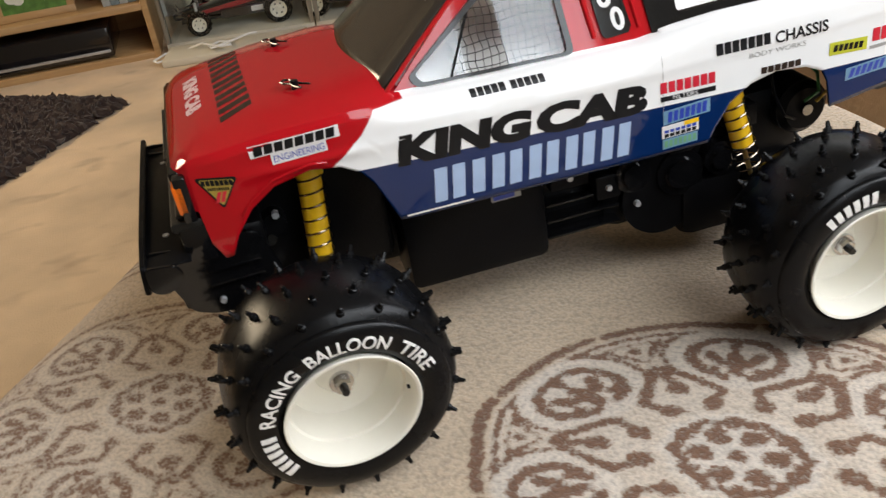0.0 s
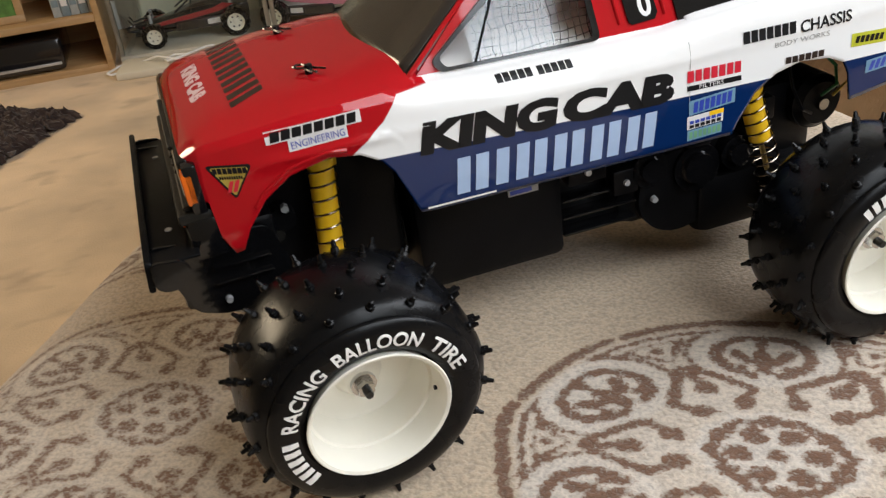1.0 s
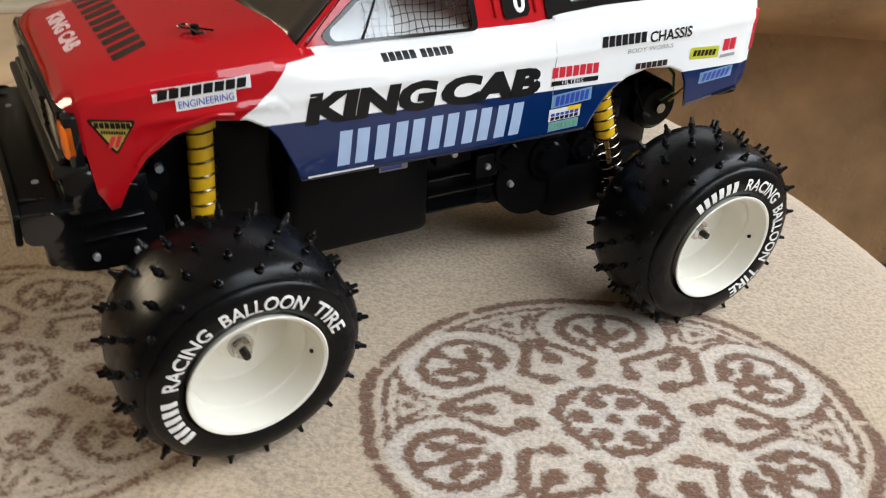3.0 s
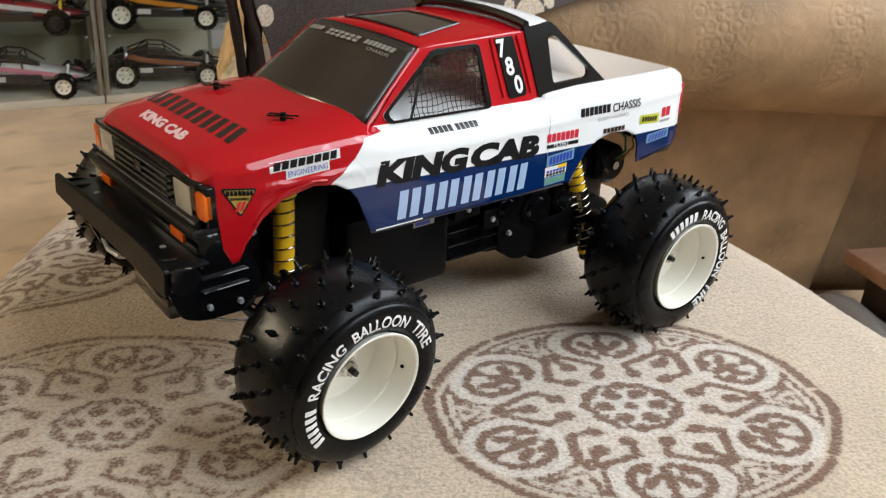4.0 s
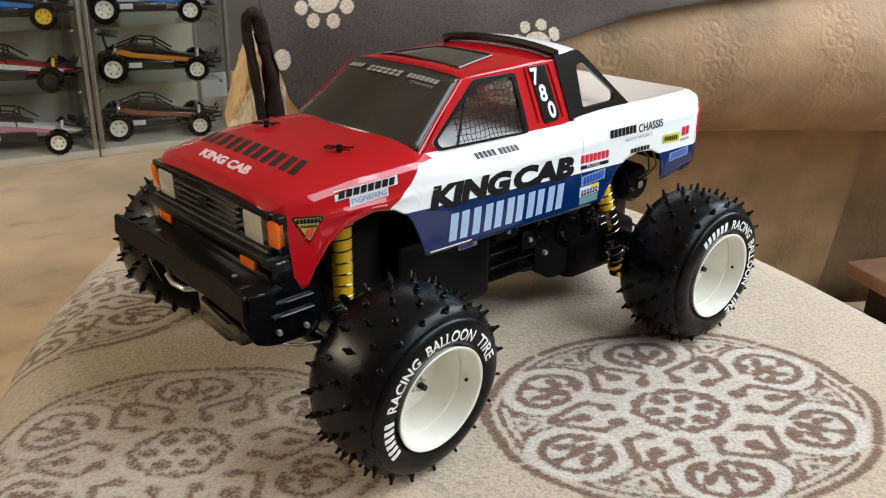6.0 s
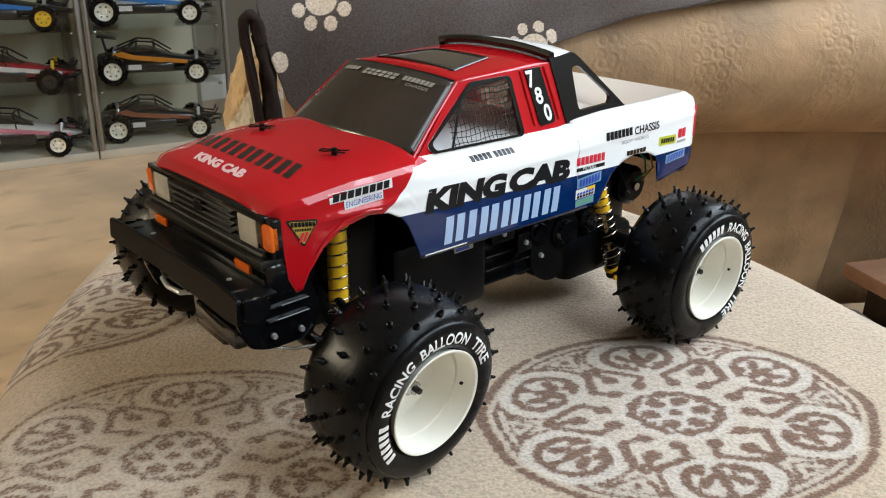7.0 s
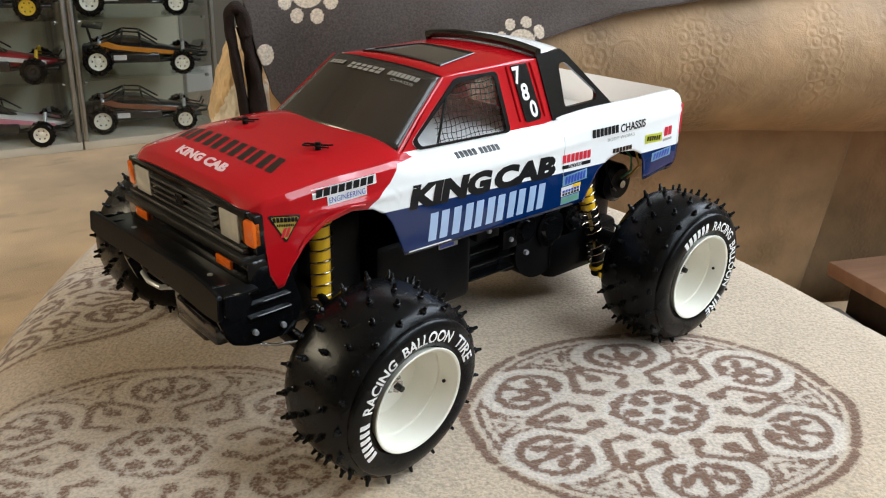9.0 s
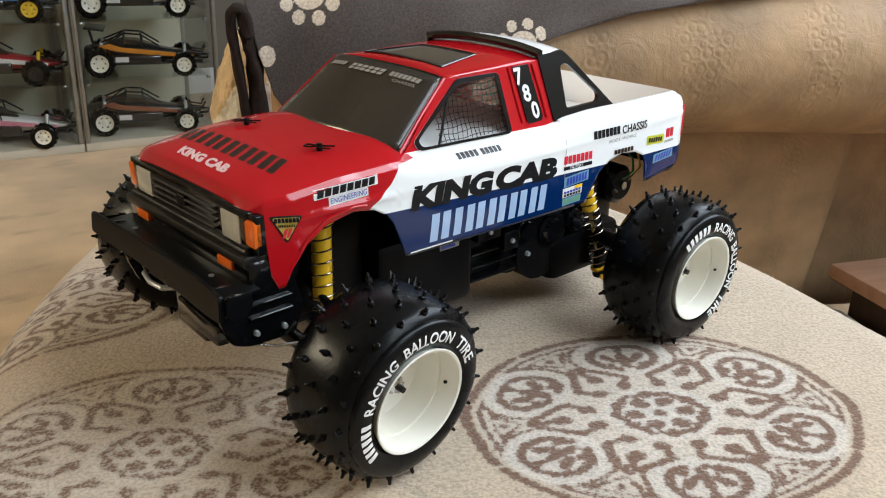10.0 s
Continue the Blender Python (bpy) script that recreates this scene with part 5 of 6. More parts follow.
for side in (-1, 1):
    bm = with_hole([(-0.0860, 0.1640), (0.0630, 0.1635), (0.0590, 0.2110), (-0.0350, 0.2098)], WINDOW, lambda x, z: cab_point(x, z, side))
    part("cab_side", thicken(bm, (0, -side * 0.0015, 0)), M["cab"], truck, "red cab side over a white waist", BODY, 30)
    win = part("side_window", with_hole(shrink(WINDOW, 0.0015), shrink(WINDOW, 0.0016), lambda x, z: cab_point(x, z, side, -0.0006)), M["side_glass"], truck, "clear side window behind netting", BODY)
    bm = bmesh.new()
    bm.faces.new([bm.verts.new(cab_point(x, z, side, -0.0006)) for x, z in WINDOW])
    win.data = bm_mesh("side_window", bm, M["side_glass"])
    bm = ring_between(WINDOW, shrink(WINDOW, 0.0038), lambda x, z: cab_point(x, z, side, 0.0004))
    part("rubber_seal", thicken(bm, (0, side * 0.0008, 0)), M["black_gloss"], win, "black window surround", None, 50)
    # netting of thin cords behind the pane
    bm = bmesh.new()
    for i in range(16):
        x0 = -0.046 + i * 0.0040
        top = 0.2070 if x0 > -0.024 else 0.1700 + (x0 + 0.068) * 0.84
        if top > 0.175:
            tube([cab_point(x0 + 0.0007 * math.sin(k * 2.1 + i), 0.1680 + (top - 0.1680) * k / 6, side, -0.0022) for k in range(7)], 0.00026, 4, bm)
    for j in range(10):
        z0 = 0.1700 + j * 0.0040
        xa = max(-0.048, -0.0690 + (z0 - 0.1700) / 0.86)
        tube([cab_point(xa + (0.0150 - xa) * k / 8, z0 + 0.0006 * math.sin(k * 1.7 + j), side, -0.0022) for k in range(9)], 0.00026, 4, bm)
    part("window_bar", tube([cab_point(-0.0500, 0.1675, side, -0.0012), cab_point(-0.0290, 0.2070, side, -0.0012)], 0.0009, 8), M["black_plastic"], win, "thin black divider")
    part("window_net", bm, M["black_plastic"], win, "fine black cord netting")
    # quarter panel with race number
    qp = [(0.0290, 0.2095), (0.0450, 0.2095), (0.0515, 0.1730), (0.0495, 0.1700), (0.0365, 0.1695), (0.0345, 0.1712)]
    bm = bmesh.new()
    bm.faces.new([bm.verts.new(cab_point(x, z, side, 0.0003)) for x, z in qp])
    quarter = part("quarter_panel", thicken(bm, (0, side * 0.0008, 0)), M["black_gloss"], truck, "glossy black quarter panel with a white race number", BODY)
    bm = bmesh.new()
    tube([cab_point(0.0250, 0.2095, side, 0.0003), cab_point(0.0272, 0.191, side, 0.0003), cab_point(0.0300, 0.171, side, 0.0003)], 0.0012, 8, bm)
    tube([cab_point(0.0495, 0.2095, side, 0.0003), cab_point(0.0530, 0.191, side, 0.0003), cab_point(0.0560, 0.171, side, 0.0003)], 0.0012, 8, bm)
    part("panel_rib", bm, M["red"], truck, "raised red rib", BODY)
    for digit, (dx, dz) in zip("780", ((0.0300, 0.1965), (0.0352, 0.1845), (0.0412, 0.1720))):
        lay("race_number", glyphs(digit, 0.03, 0.0), lambda u, v, dx=dx, dz=dz: cab_point(dx + ((u if side < 0 else 1 - u) * 0.0075) - v * 0.0012, dz + v * 0.0120, side, 0.0014), M["sticker"], quarter)


def grid_part(name, f, nu, nv, mat, label, thick=0.0, smooth=40, parent=None, m=BODY, flip=False):
    verts = [f(i / nu, j / nv) for j in range(nv + 1) for i in range(nu + 1)]
    faces = [(j * (nu + 1) + i, j * (nu + 1) + i + 1, (j + 1) * (nu + 1) + i + 1, (j + 1) * (nu + 1) + i) for j in range(nv) for i in range(nu)]
    faces = [f4[::-1] for f4 in faces] if flip else faces
    ob = part(name, mesh_from(name, verts, faces, mat, smooth), None, parent or truck, label, m)
    if thick:
        s = ob.modifiers.new("thickness", "SOLIDIFY")
        s.thickness, s.offset = thick, -1
    return ob


def roof_point(u, v, lift=0.0):
    """u from front to rear, v across."""
    x = -0.0350 + u * 0.0970
    s = 2 * v - 1
    edge = 0.2098 + 0.0012 * u
    half = cab_y(edge) + 0.0002
    z = edge + 0.0042 * (1 - abs(s) ** 2.6) - 0.0012 * (1 - min(1, u / 0.08)) ** 2
    return (x, s * half, z + lift)


grid_part("roof", roof_point, 16, 20, M["red"], "glossy red cab roof", 0.0012)


def sun_point(u, v):
    uu = 0.14 + u * 0.47
    half = (0.0428 - 0.0135 * u) / 0.0606
    return roof_point(uu, 0.5 + 0.5 * half * (2 * v - 1), 0.0006)


grid_part("roof_light", sun_point, 8, 14, M["smoke_roof"], "smoked roof panel", 0.0006)
sun_edge = [sun_point(u, v) for u, v in [(0, k / 10) for k in range(11)] + [(k / 6, 1) for k in range(1, 7)] + [(1, 1 - k / 10) for k in range(1, 11)] + [(1 - k / 6, 0) for k in range(1, 7)]]
part("roof_light_seal", tube([Vector(p) for p in sun_edge], 0.0006, 6), M["black_gloss"], truck, "", BODY)


def screen_point(u, v, inset=0.0, lift=0.0):
    s = (2 * u - 1) * (1 - inset)
    t = inset * 0.9 + v * (1 - 1.8 * inset)
    a, b = Vector((-0.0865, 0.0728, 0.1690)), Vector((-0.0350, 0.0606, 0.2102))
    p = a.lerp(b, t)
    x = p.x - 0.0085 * (1 - s * s) * (1 - 0.35 * t)
    z = p.z + 0.0052 * (1 - s * s) * (1 - t) + 0.0040 * t * (1 - abs(s) ** 2.6)
    return (x - 0.6 * lift, s * p.y, z + 0.8 * lift)


grid_part("screen_surround", lambda u, v: screen_point(u, v), 16, 10, M["black_gloss"], "black windscreen surround", 0.0012, flip=True)
screen = grid_part("windscreen", lambda u, v: screen_point(u, v, 0.030, 0.0006), 16, 10, M["smoke"], "smoked brown windscreen", 0.0006, flip=True)
for side in (-1, 1):
    bm = tube([cab_point(-0.0865, 0.1675, side, -0.0004), cab_point(-0.061, 0.1890, side, -0.0004), cab_point(-0.0350, 0.2095, side, -0.0004)], 0.0013, 8)
    part("windscreen_pillar", bm, M["red"], truck, "red windscreen pillar", BODY)
bm = bmesh.new()
bm.faces.new([bm.verts.new(p) for p in ((0.0620, -0.073, 0.164), (0.0620, 0.073, 0.164), (0.0600, 0.0600, 0.2115), (0.0600, -0.0600, 0.2115))])
part("cab_back", thicken(bm, (0.001, 0, 0)), M["red"], truck, "red back wall of the cab", BODY)
part("cab_floor", box(-0.080, 0.0600, -0.070, 0.070, 0.150, 0.153, 0.001), M["black_plastic"], truck, "", BODY)
lay_each("screen_mark", bars(6, 0.62, 0.16, 0.25, 0.12), lambda u, v: screen_point(1 - (0.30 + 0.33 * u), 0.825 + 0.085 * v, 0.03, 0.0014), M["grey_ink"], "", screen)
lay_each("screen_mark", bars(4, 0.5, 0.10, 0.2), lambda u, v: screen_point(1 - (0.07 + 0.18 * u), 0.855 + 0.055 * v, 0.03, 0.0014), M["grey_ink"], "", screen)
lay_each("screen_mark", bars(7, 0.42, 0.10, 0.15), lambda u, v: screen_point(1 - (0.67 + 0.24 * u), 0.845 + 0.060 * v, 0.03, 0.0014), M["grey_ink"], "", screen)
lay("screen_lettering", glyphs("CHASSIS"), lambda u, v: screen_point(1 - (0.72 + 0.17 * u), 0.780 + 0.038 * v, 0.03, 0.0014), M["grey_ink"], screen)

# roll hoop behind the cab
HOOP_OUT = [(0.0625, 0.1665), (0.0565, 0.2140), (0.0835, 0.2150), (0.0890, 0.2110), (0.1345, 0.1675)]
HOOP_IN = rounded([(0.0780, 0.1735), (0.0785, 0.2050), (0.0860, 0.2056), (0.1165, 0.1800), (0.1145, 0.1738)], 0.004)
for side in (-1, 1):
    bm = with_hole(HOOP_OUT, HOOP_IN, lambda x, z: cab_point(x, z, side, 0.0012))
    part("hoop_side", thicken(bm, (0, -side * 0.0030, 0)), M["black_gloss"], truck, "black roll hoop side with an opening", BODY, 30)


def hoop_top(u, v):
    s = 2 * v - 1
    return (0.0600 + 0.0240 * u, s * 0.0605, 0.2145 + 0.0046 * (1 - abs(s) ** 2.4) - 0.0002 * u)


grid_part("hoop_top", hoop_top, 6, 20, M["white"], "white top of the roll hoop", 0.0030)
bm = tube([(0.0585, s * 0.0608 / 10, 0.2150 + 0.0046 * (1 - abs(s / 10) ** 2.4)) for s in range(-10, 11)], 0.0032, 8)
part("hoop_edge", bm, M["black_gloss"], truck, "black front edge of the roll hoop", BODY)
for side in (-1, 1):
    part("bed_rail_cap", box(0.128, 0.140, side * 0.0735 - 0.003, side * 0.0735 + 0.003, 0.1665, 0.1690, 0.0008), M["white"], truck, "", BODY)

# nose: grille, lamps, valance
FRONT = BODY @ Matrix.Translation((-0.195, 0, 0))
bm = box(-0.0020, 0.004, -0.0745, 0.0745, 0.1350, 0.1580, 0.0015)
grille = part("grille", bm, M["black_gloss"], truck, "dark radiator grille", FRONT)
for k in range(4):
    part("slat", box(-0.0046, -0.0015, -0.0410, 0.0410, 0.1392 + 0.0042 * k, 0.1410 + 0.0042 * k, 0.0005, 1), M["grey_plastic"], grille)
part("grille_badge", box(-0.0052, -0.0015, -0.0050, 0.0050, 0.1440, 0.1510, 0.0006, 1), M["black_gloss"], grille)
part("grille_rim", box(-0.0050, -0.001, -0.0760, 0.0760, 0.1335, 0.1362, 0.0008, 1), M["grey_plastic"], grille)
for side in (-1, 1):
    part("headlight", box(-0.0034, 0.0, side * 0.0570 - 0.0108, side * 0.0570 + 0.0108, 0.1370, 0.1545, 0.0012), M["lamp"], truck, "pale square headlight", FRONT @ pose(0.0005, 0, 0))
    bm = box(-0.0020, 0.0042, side * 0.0757 - 0.0066, side * 0.0757 + 0.0066, 0.1378, 0.1542, 0.0016)
    part("corner_indicator", bm, M["orange"], truck, "orange corner indicator", FRONT)
    bm = box(-0.0005, 0.0058, side * 0.0757 - 0.0066, side * 0.0757 + 0.0056, 0.1335, 0.1572, 0.0008)
    part("indicator_frame", bm, M["black_gloss"], truck, "", FRONT)
    part("bumper_indicator", box(-0.0078, -0.004, side * 0.0550 - 0.0088, side * 0.0550 + 0.0088, 0.1208, 0.1268, 0.0008), M["orange"], truck, "small orange indicator", FRONT)
bm = box(-0.0085, 0.009, -0.0785, 0.0785, 0.1275, 0.1335, 0.0018)
part("bumper_strip", bm, M["grey_plastic"], truck, "dark grey moulded bumper strip", FRONT)
bm = box(-0.0060, 0.0120, -0.0795, 0.0795, 0.1085, 0.1300, 0.003)
part("valance", bm, M["black_gloss"], truck, "glossy black front valance", FRONT)
for side in (-1, 1):
    part("tail_lamp", box(0.2215, 0.2245, side * 0.0770 - 0.0045, side * 0.0770 + 0.0040, 0.1290, 0.1560, 0.001), M["red_ink"], truck, "red and orange tail lamp", BODY)
    part("tail_indicator", box(0.2219, 0.2249, side * 0.0770 - 0.0042, side * 0.0770 + 0.0042, 0.1440, 0.1520, 0.001), M["orange"], truck, "", BODY)
    bm = box(0.2080, 0.2270, side * 0.066 - 0.009, side * 0.066 + 0.009, 0.0960, 0.1090, 0.003)
    part("rear_bumper_end", bm, M["black_gloss"], truck, "black rear bumper end", BODY)
part("rear_bumper", box(0.2220, 0.2260, -0.070, 0.070, 0.098, 0.114, 0.002), M["black_gloss"], truck, "black rear bumper", BODY)

# body posts with wire clips
for side in (-1, 1):
    at = BODY @ Matrix.Translation((-0.1249, side * 0.0441, 0.1735))
    post = part("body_post", rod((0, 0, -0.004), (0, 0, 0.0052), 0.0022, 0.0020), M["black_plastic"], truck, "black body post", at)
    pts = [(-0.0105, 0.001, 0.0032), (-0.0095, -0.0022, 0.0032), (-0.006, -0.0026, 0.0032), (-0.002, -0.0012, 0.0034), (0.003, -0.0024, 0.0032), (0.0085, -0.0020, 0.0032)]
    pts2 = [(-0.0105, 0.001, 0.0032), (-0.0085, 0.0026, 0.0032), (-0.004, 0.0020, 0.0032), (0.003, 0.0022, 0.0032), (0.0090, 0.0034, 0.0034)]
    bm = tube(pts, 0.0006, 6)
    tube(pts2, 0.0006, 6, bm)
    bm.transform(pose(0, 0, 0, 0, 0, -62))
    part("clip", bm, M["black_gloss"], post, "bent wire body clip")

# decals on the flank and bonnet


def flank(x0, x1, z0, z1, dz=0.0, proud=0.0003):
    """Placer for marks on the near flank, from x0 to x1 and z0 to z1, rising by dz along its length."""
    def at(u, v):
        x, z = x0 + (x1 - x0) * u, z0 + (z1 - z0) * v + dz * u
        out = lerp_table(x, SWELL)
        x, z = x - 0.84 * out, z + 0.53 * out
        return (x, -flank_y(x, z) - proud, z)
    return at


def quad(n=6):
    vs, fs = [], []
    for i in range(n + 1):
        vs += [(i / n, 0, 0), (i / n, 1, 0)]
    for i in range(n):
        fs.append((2 * i, 2 * i + 2, 2 * i + 3, 2 * i + 1))
    return np.array(vs), fs, 1.0


def strokes(slant=0.10):
    """Plain upright bars in six groups, height 1: vertices, faces, width."""
    vs, fs, x = [], [], 0.0
    for count in (2, 1, 2, 2, 2, 2):
        for k in range(count):
            n, w = len(vs), 0.30
            vs += [(x, 0, 0), (x + w, 0, 0), (x + w + slant, 1, 0), (x + slant, 1, 0)]
            fs.append((n, n + 1, n + 2, n + 3))
            x += w + 0.13
        x += 0.05
    return np.array(vs, float), fs, x - 0.18 + slant


lay("door_lettering", glyphs("KING", 0.066, 0.14), flank(-0.0850, -0.0105, 0.1338, 0.1506, -0.0037), M["black_ink"], shell, "bold black slanted lettering", 2)
lay("door_lettering", glyphs("CAB", 0.066, 0.14), flank(-0.0085, 0.0550, 0.1301, 0.1466, -0.0033), M["black_ink"], shell, "bold black slanted lettering", 2)
lay_each("maker_bar", strokes(), flank(-0.0690, 0.0450, 0.1086, 0.1278, -0.0035), M["pale_blue"], "pale blue bar")
lay_each("name_bar", bars(5, 0.5, 0.10), flank(-0.0405, -0.0215, 0.1588, 0.1622, -0.0006), M["black_ink"], "small black bar")
lay_each("name_bar", bars(5, 0.5, 0.10), flank(-0.0185, 0.0000, 0.1580, 0.1614, -0.0006), M["black_ink"], "small black bar")
lay_each("filter_bar", bars(7, 0.5, 0.12, 0.0), flank(0.0628, 0.0955, 0.1348, 0.1410, -0.0015), M["red_ink"], "small red bar")
lay("filter_bar", quad(), flank(0.0628, 0.0960, 0.1302, 0.1330, -0.0015), M["black_ink"], shell)
lay("filter_lettering", glyphs("FILTERS"), flank(0.0700, 0.0850, 0.1304, 0.1327, -0.0010, 0.0005), M["sticker"], shell)
lay_each("sponsor_bar", bars(7, 0.5, 0.10), flank(0.0962, 0.1290, 0.1478, 0.1540, -0.0010), M["black_ink"], "small black bar")
lay("sponsor_lettering", glyphs("CHASSIS", 0.02), flank(0.1320, 0.1655, 0.1458, 0.1524, -0.0006), M["black_ink"], shell)
lay("sponsor_lettering", glyphs("BODY WORKS"), flank(0.1163, 0.1520, 0.1412, 0.1440, -0.0010), M["grey_ink"], shell)
lay("small_mark", bars(6, 0.6, 0.12), flank(0.1240, 0.1492, 0.1306, 0.1342, -0.001), M["brown_ink"], shell)
lay("lime_sticker", quad(), flank(0.1676, 0.1930, 0.1300, 0.1374, -0.002), M["lime_ink"], shell, "yellow sticker")
lay("lime_mark", bars(6, 0.6, 0.2, 0.2), flank(0.1700, 0.1905, 0.1318, 0.1355, -0.002, 0.0005), M["black_ink"], shell)
lay("red_mark", bars(2, 0.7, 0.12), flank(0.1965, 0.2075, 0.1312, 0.1388), M["red_ink"], shell)
lay("red_mark_bar", quad(), flank(0.1950, 0.2085, 0.1270, 0.1290), M["grey_ink"], shell)
lay("blue_sticker", quad(), flank(0.1800, 0.2090, 0.1120, 0.1195, 0.001), M["cyan_ink"], shell, "pale blue sticker")
lay("blue_sticker_mark", bars(6, 0.5, 0.25, 0.3), flank(0.1820, 0.2070, 0.1132, 0.1185, 0.001, 0.0005), M["blue_ink"], shell)
lay("sill_sticker", quad(), flank(0.0640, 0.0925, 0.1165, 0.1245, 0.001), M["cyan_ink"], shell, "small pale blue sticker")
lay("sill_sticker_mark", bars(7, 0.5, 0.2, 0.1), flank(0.0665, 0.0905, 0.1175, 0.1235, 0.001, 0.0005), M["blue_ink"], shell)
lay("grip_sticker", quad(), flank(0.0630, 0.0855, 0.1085, 0.1160), M["sticker"], shell, "small white sticker")
lay("grip_stripe", quad(), flank(0.0765, 0.0855, 0.1135, 0.1160, 0, 0.0005), M["yellow"], shell)
lay("grip_mark", bars(6, 0.5, 0.15), flank(0.0645, 0.0840, 0.1115, 0.1133, 0, 0.0005), M["blue_ink"], shell)
lay("grip_mark", bars(6, 0.5, 0.15), flank(0.0645, 0.0840, 0.1090, 0.1110, 0, 0.0005), M["black_ink"], shell)
lay("green_sticker", quad(), flank(0.0635, 0.0850, 0.1020, 0.1080), M["cyan_ink"], shell, "small green sticker")
lay("green_sticker_mark", bars(7, 0.5, 0.2), flank(0.0645, 0.0840, 0.1030, 0.1070, 0, 0.0005), M["green_ink"], shell)
lay("engine_sticker", quad(), flank(-0.1565, -0.1105, 0.1580, 0.1640, 0.0005), M["sticker"], shell, "white sticker with lettering")
lay("engine_sticker_foot", quad(), flank(-0.1465, -0.1180, 0.1525, 0.1582, 0.0005), M["sticker"], shell)
lay_each("engine_bar", bars(8, 0.55, 0.12, 0.1), flank(-0.1545, -0.1125, 0.1587, 0.1634, 0.0005, 0.0005), M["black_ink"], "small black bar")
lay("engine_lettering", glyphs("ENGINEERING"), flank(-0.1452, -0.1192, 0.1535, 0.1570, 0.0005, 0.0005), M["blue_ink"], shell)


def wedge(k):
    """Downward-pointing triangle with slightly rounded corners."""
    c = rounded([(0.0, 1.0), (1.0, 1.0), (0.5, 0.0)], 0.12)
    pts = [(0.5 + (x - 0.5) * k, 0.62 + (z - 0.62) * k, 0) for x, z in c]
    return np.array(pts), [tuple(range(len(pts)))], 1.0


lay("triangle_badge", wedge(1.0), flank(-0.1858, -0.1650, 0.1375, 0.1548, -0.003), M["black_ink"], shell, "black-edged yellow triangular badge")
lay("badge_field", wedge(0.84), flank(-0.1858, -0.1650, 0.1375, 0.1548, -0.003, 0.0005), M["gold_ink"], shell)
lay("badge_mark", bars(7, 0.5, 0.12), flank(-0.1828, -0.1680, 0.1502, 0.1530, -0.002, 0.0007), M["black_ink"], shell)
lay("badge_mark", bars(10, 0.5, 0.25), flank(-0.1805, -0.1705, 0.1472, 0.1488, -0.0015, 0.0007), M["black_ink"], shell)
lay("badge_stripe", bars(2, 0.5, 0.2, 0.6), flank(-0.1788, -0.1720, 0.1400, 0.1455, 0, 0.0007), M["red_ink"], shell)
# white strip painted in for the window's reflection along the sill
lay("sill_glint", quad(), flank(-0.0850, -0.0480, 0.1052, 0.1062, -0.0010), M["sticker"], shell, "thin white painted glint along the sill")


def bonnet(y0, y1, x0, x1, skew=0.0, lift=0.0002):
    def at(u, v):
        y, x = y0 + (y1 - y0) * u + skew * v, x0 + (x1 - x0) * v
        zs, zc, w = lerp_table(x, SHOULDER), lerp_table(x, CROWN), lerp_table(x, FLANK)
        return (x, y, zs + (zc - zs) * (1 - (abs(y) / flank_y(x, zs)) ** 5) + lift)
    return at


lay_each("bonnet_bar", strokes(0.0), bonnet(0.0645, -0.0545, -0.1660, -0.1485, 0.010), M["brown_ink"], "dark brown bar")
lay("bonnet_lettering", glyphs("KING CAB", 0.06, 0.1), bonnet(0.0345, -0.0275, -0.1830, -0.1740, 0.006), M["pink_ink"], shell, "pale pink lettering", 2)

for x in (0.0600,):
    for side in (-1, 1):
        zs = lerp_table(x, SHOULDER)
        seam = [(x, side * (flank_y(x, 0.107 + (zs - 0.107) * k / 14) + 0.00005), 0.107 + (zs - 0.107) * k / 14) for k in range(15)]
        part("door_seam", tube(seam, 0.00016, 5), M["grey_ink"], shell, "thin door seam")

# raised lips of the front wheel arches
for side in (-1, 1):
    flare = [(x, side * (flank_y(x, lerp_table(x, HEM) + 0.0035) + 0.0001), lerp_table(x, HEM) + 0.0035) for x in np.linspace(-0.168, -0.122, 16)]
    part("arch_lip", tube(flare, 0.0010, 10), M["red"], shell, "raised lip of the wheel arch")

# wheels
spike_me = bm_mesh("spike", lathe([(-0.0008, 0.0), (-0.0008, 0.0023), (0.0016, 0.0019), (0.0020, 0.0013), (0.0050, 0.0009), (0.0053, 0.0)], 8, "Z"), M["rubber"])
TYRE = [(-0.0300, 0.0330), (-0.0322, 0.0350), (-0.0334, 0.0385), (-0.0336, 0.0430), (-0.0326, 0.0470), (-0.0318, 0.0486), (-0.0312, 0.0496), (-0.0300, 0.0500), (-0.0288, 0.0500), (-0.0272, 0.0532), (-0.0230, 0.0556),
        (-0.0120, 0.0567), (0.0, 0.0569), (0.0110, 0.0564), (0.0190, 0.0550), (0.0240, 0.0522), (0.0262, 0.0480), (0.0268, 0.0430), (0.0260, 0.0370), (0.0240, 0.0330)]
RIM = [(-0.0300, 0.0325), (-0.0325, 0.0332), (-0.0340, 0.0338), (-0.0344, 0.0332), (-0.0338, 0.0318), (-0.0310, 0.0308), (-0.0240, 0.0300), (-0.0205, 0.0298), (-0.0200, 0.0285), (-0.0080, 0.0272), (-0.0035, 0.0262), (-0.0020, 0.0240),
       (-0.0022, 0.0120), (-0.0040, 0.0105), (-0.0085, 0.0085), (-0.0095, 0.0070), (-0.0095, 0.0)]
tyre_me = bm_mesh("tyre", lathe(TYRE, 64), M["rubber"], 50)
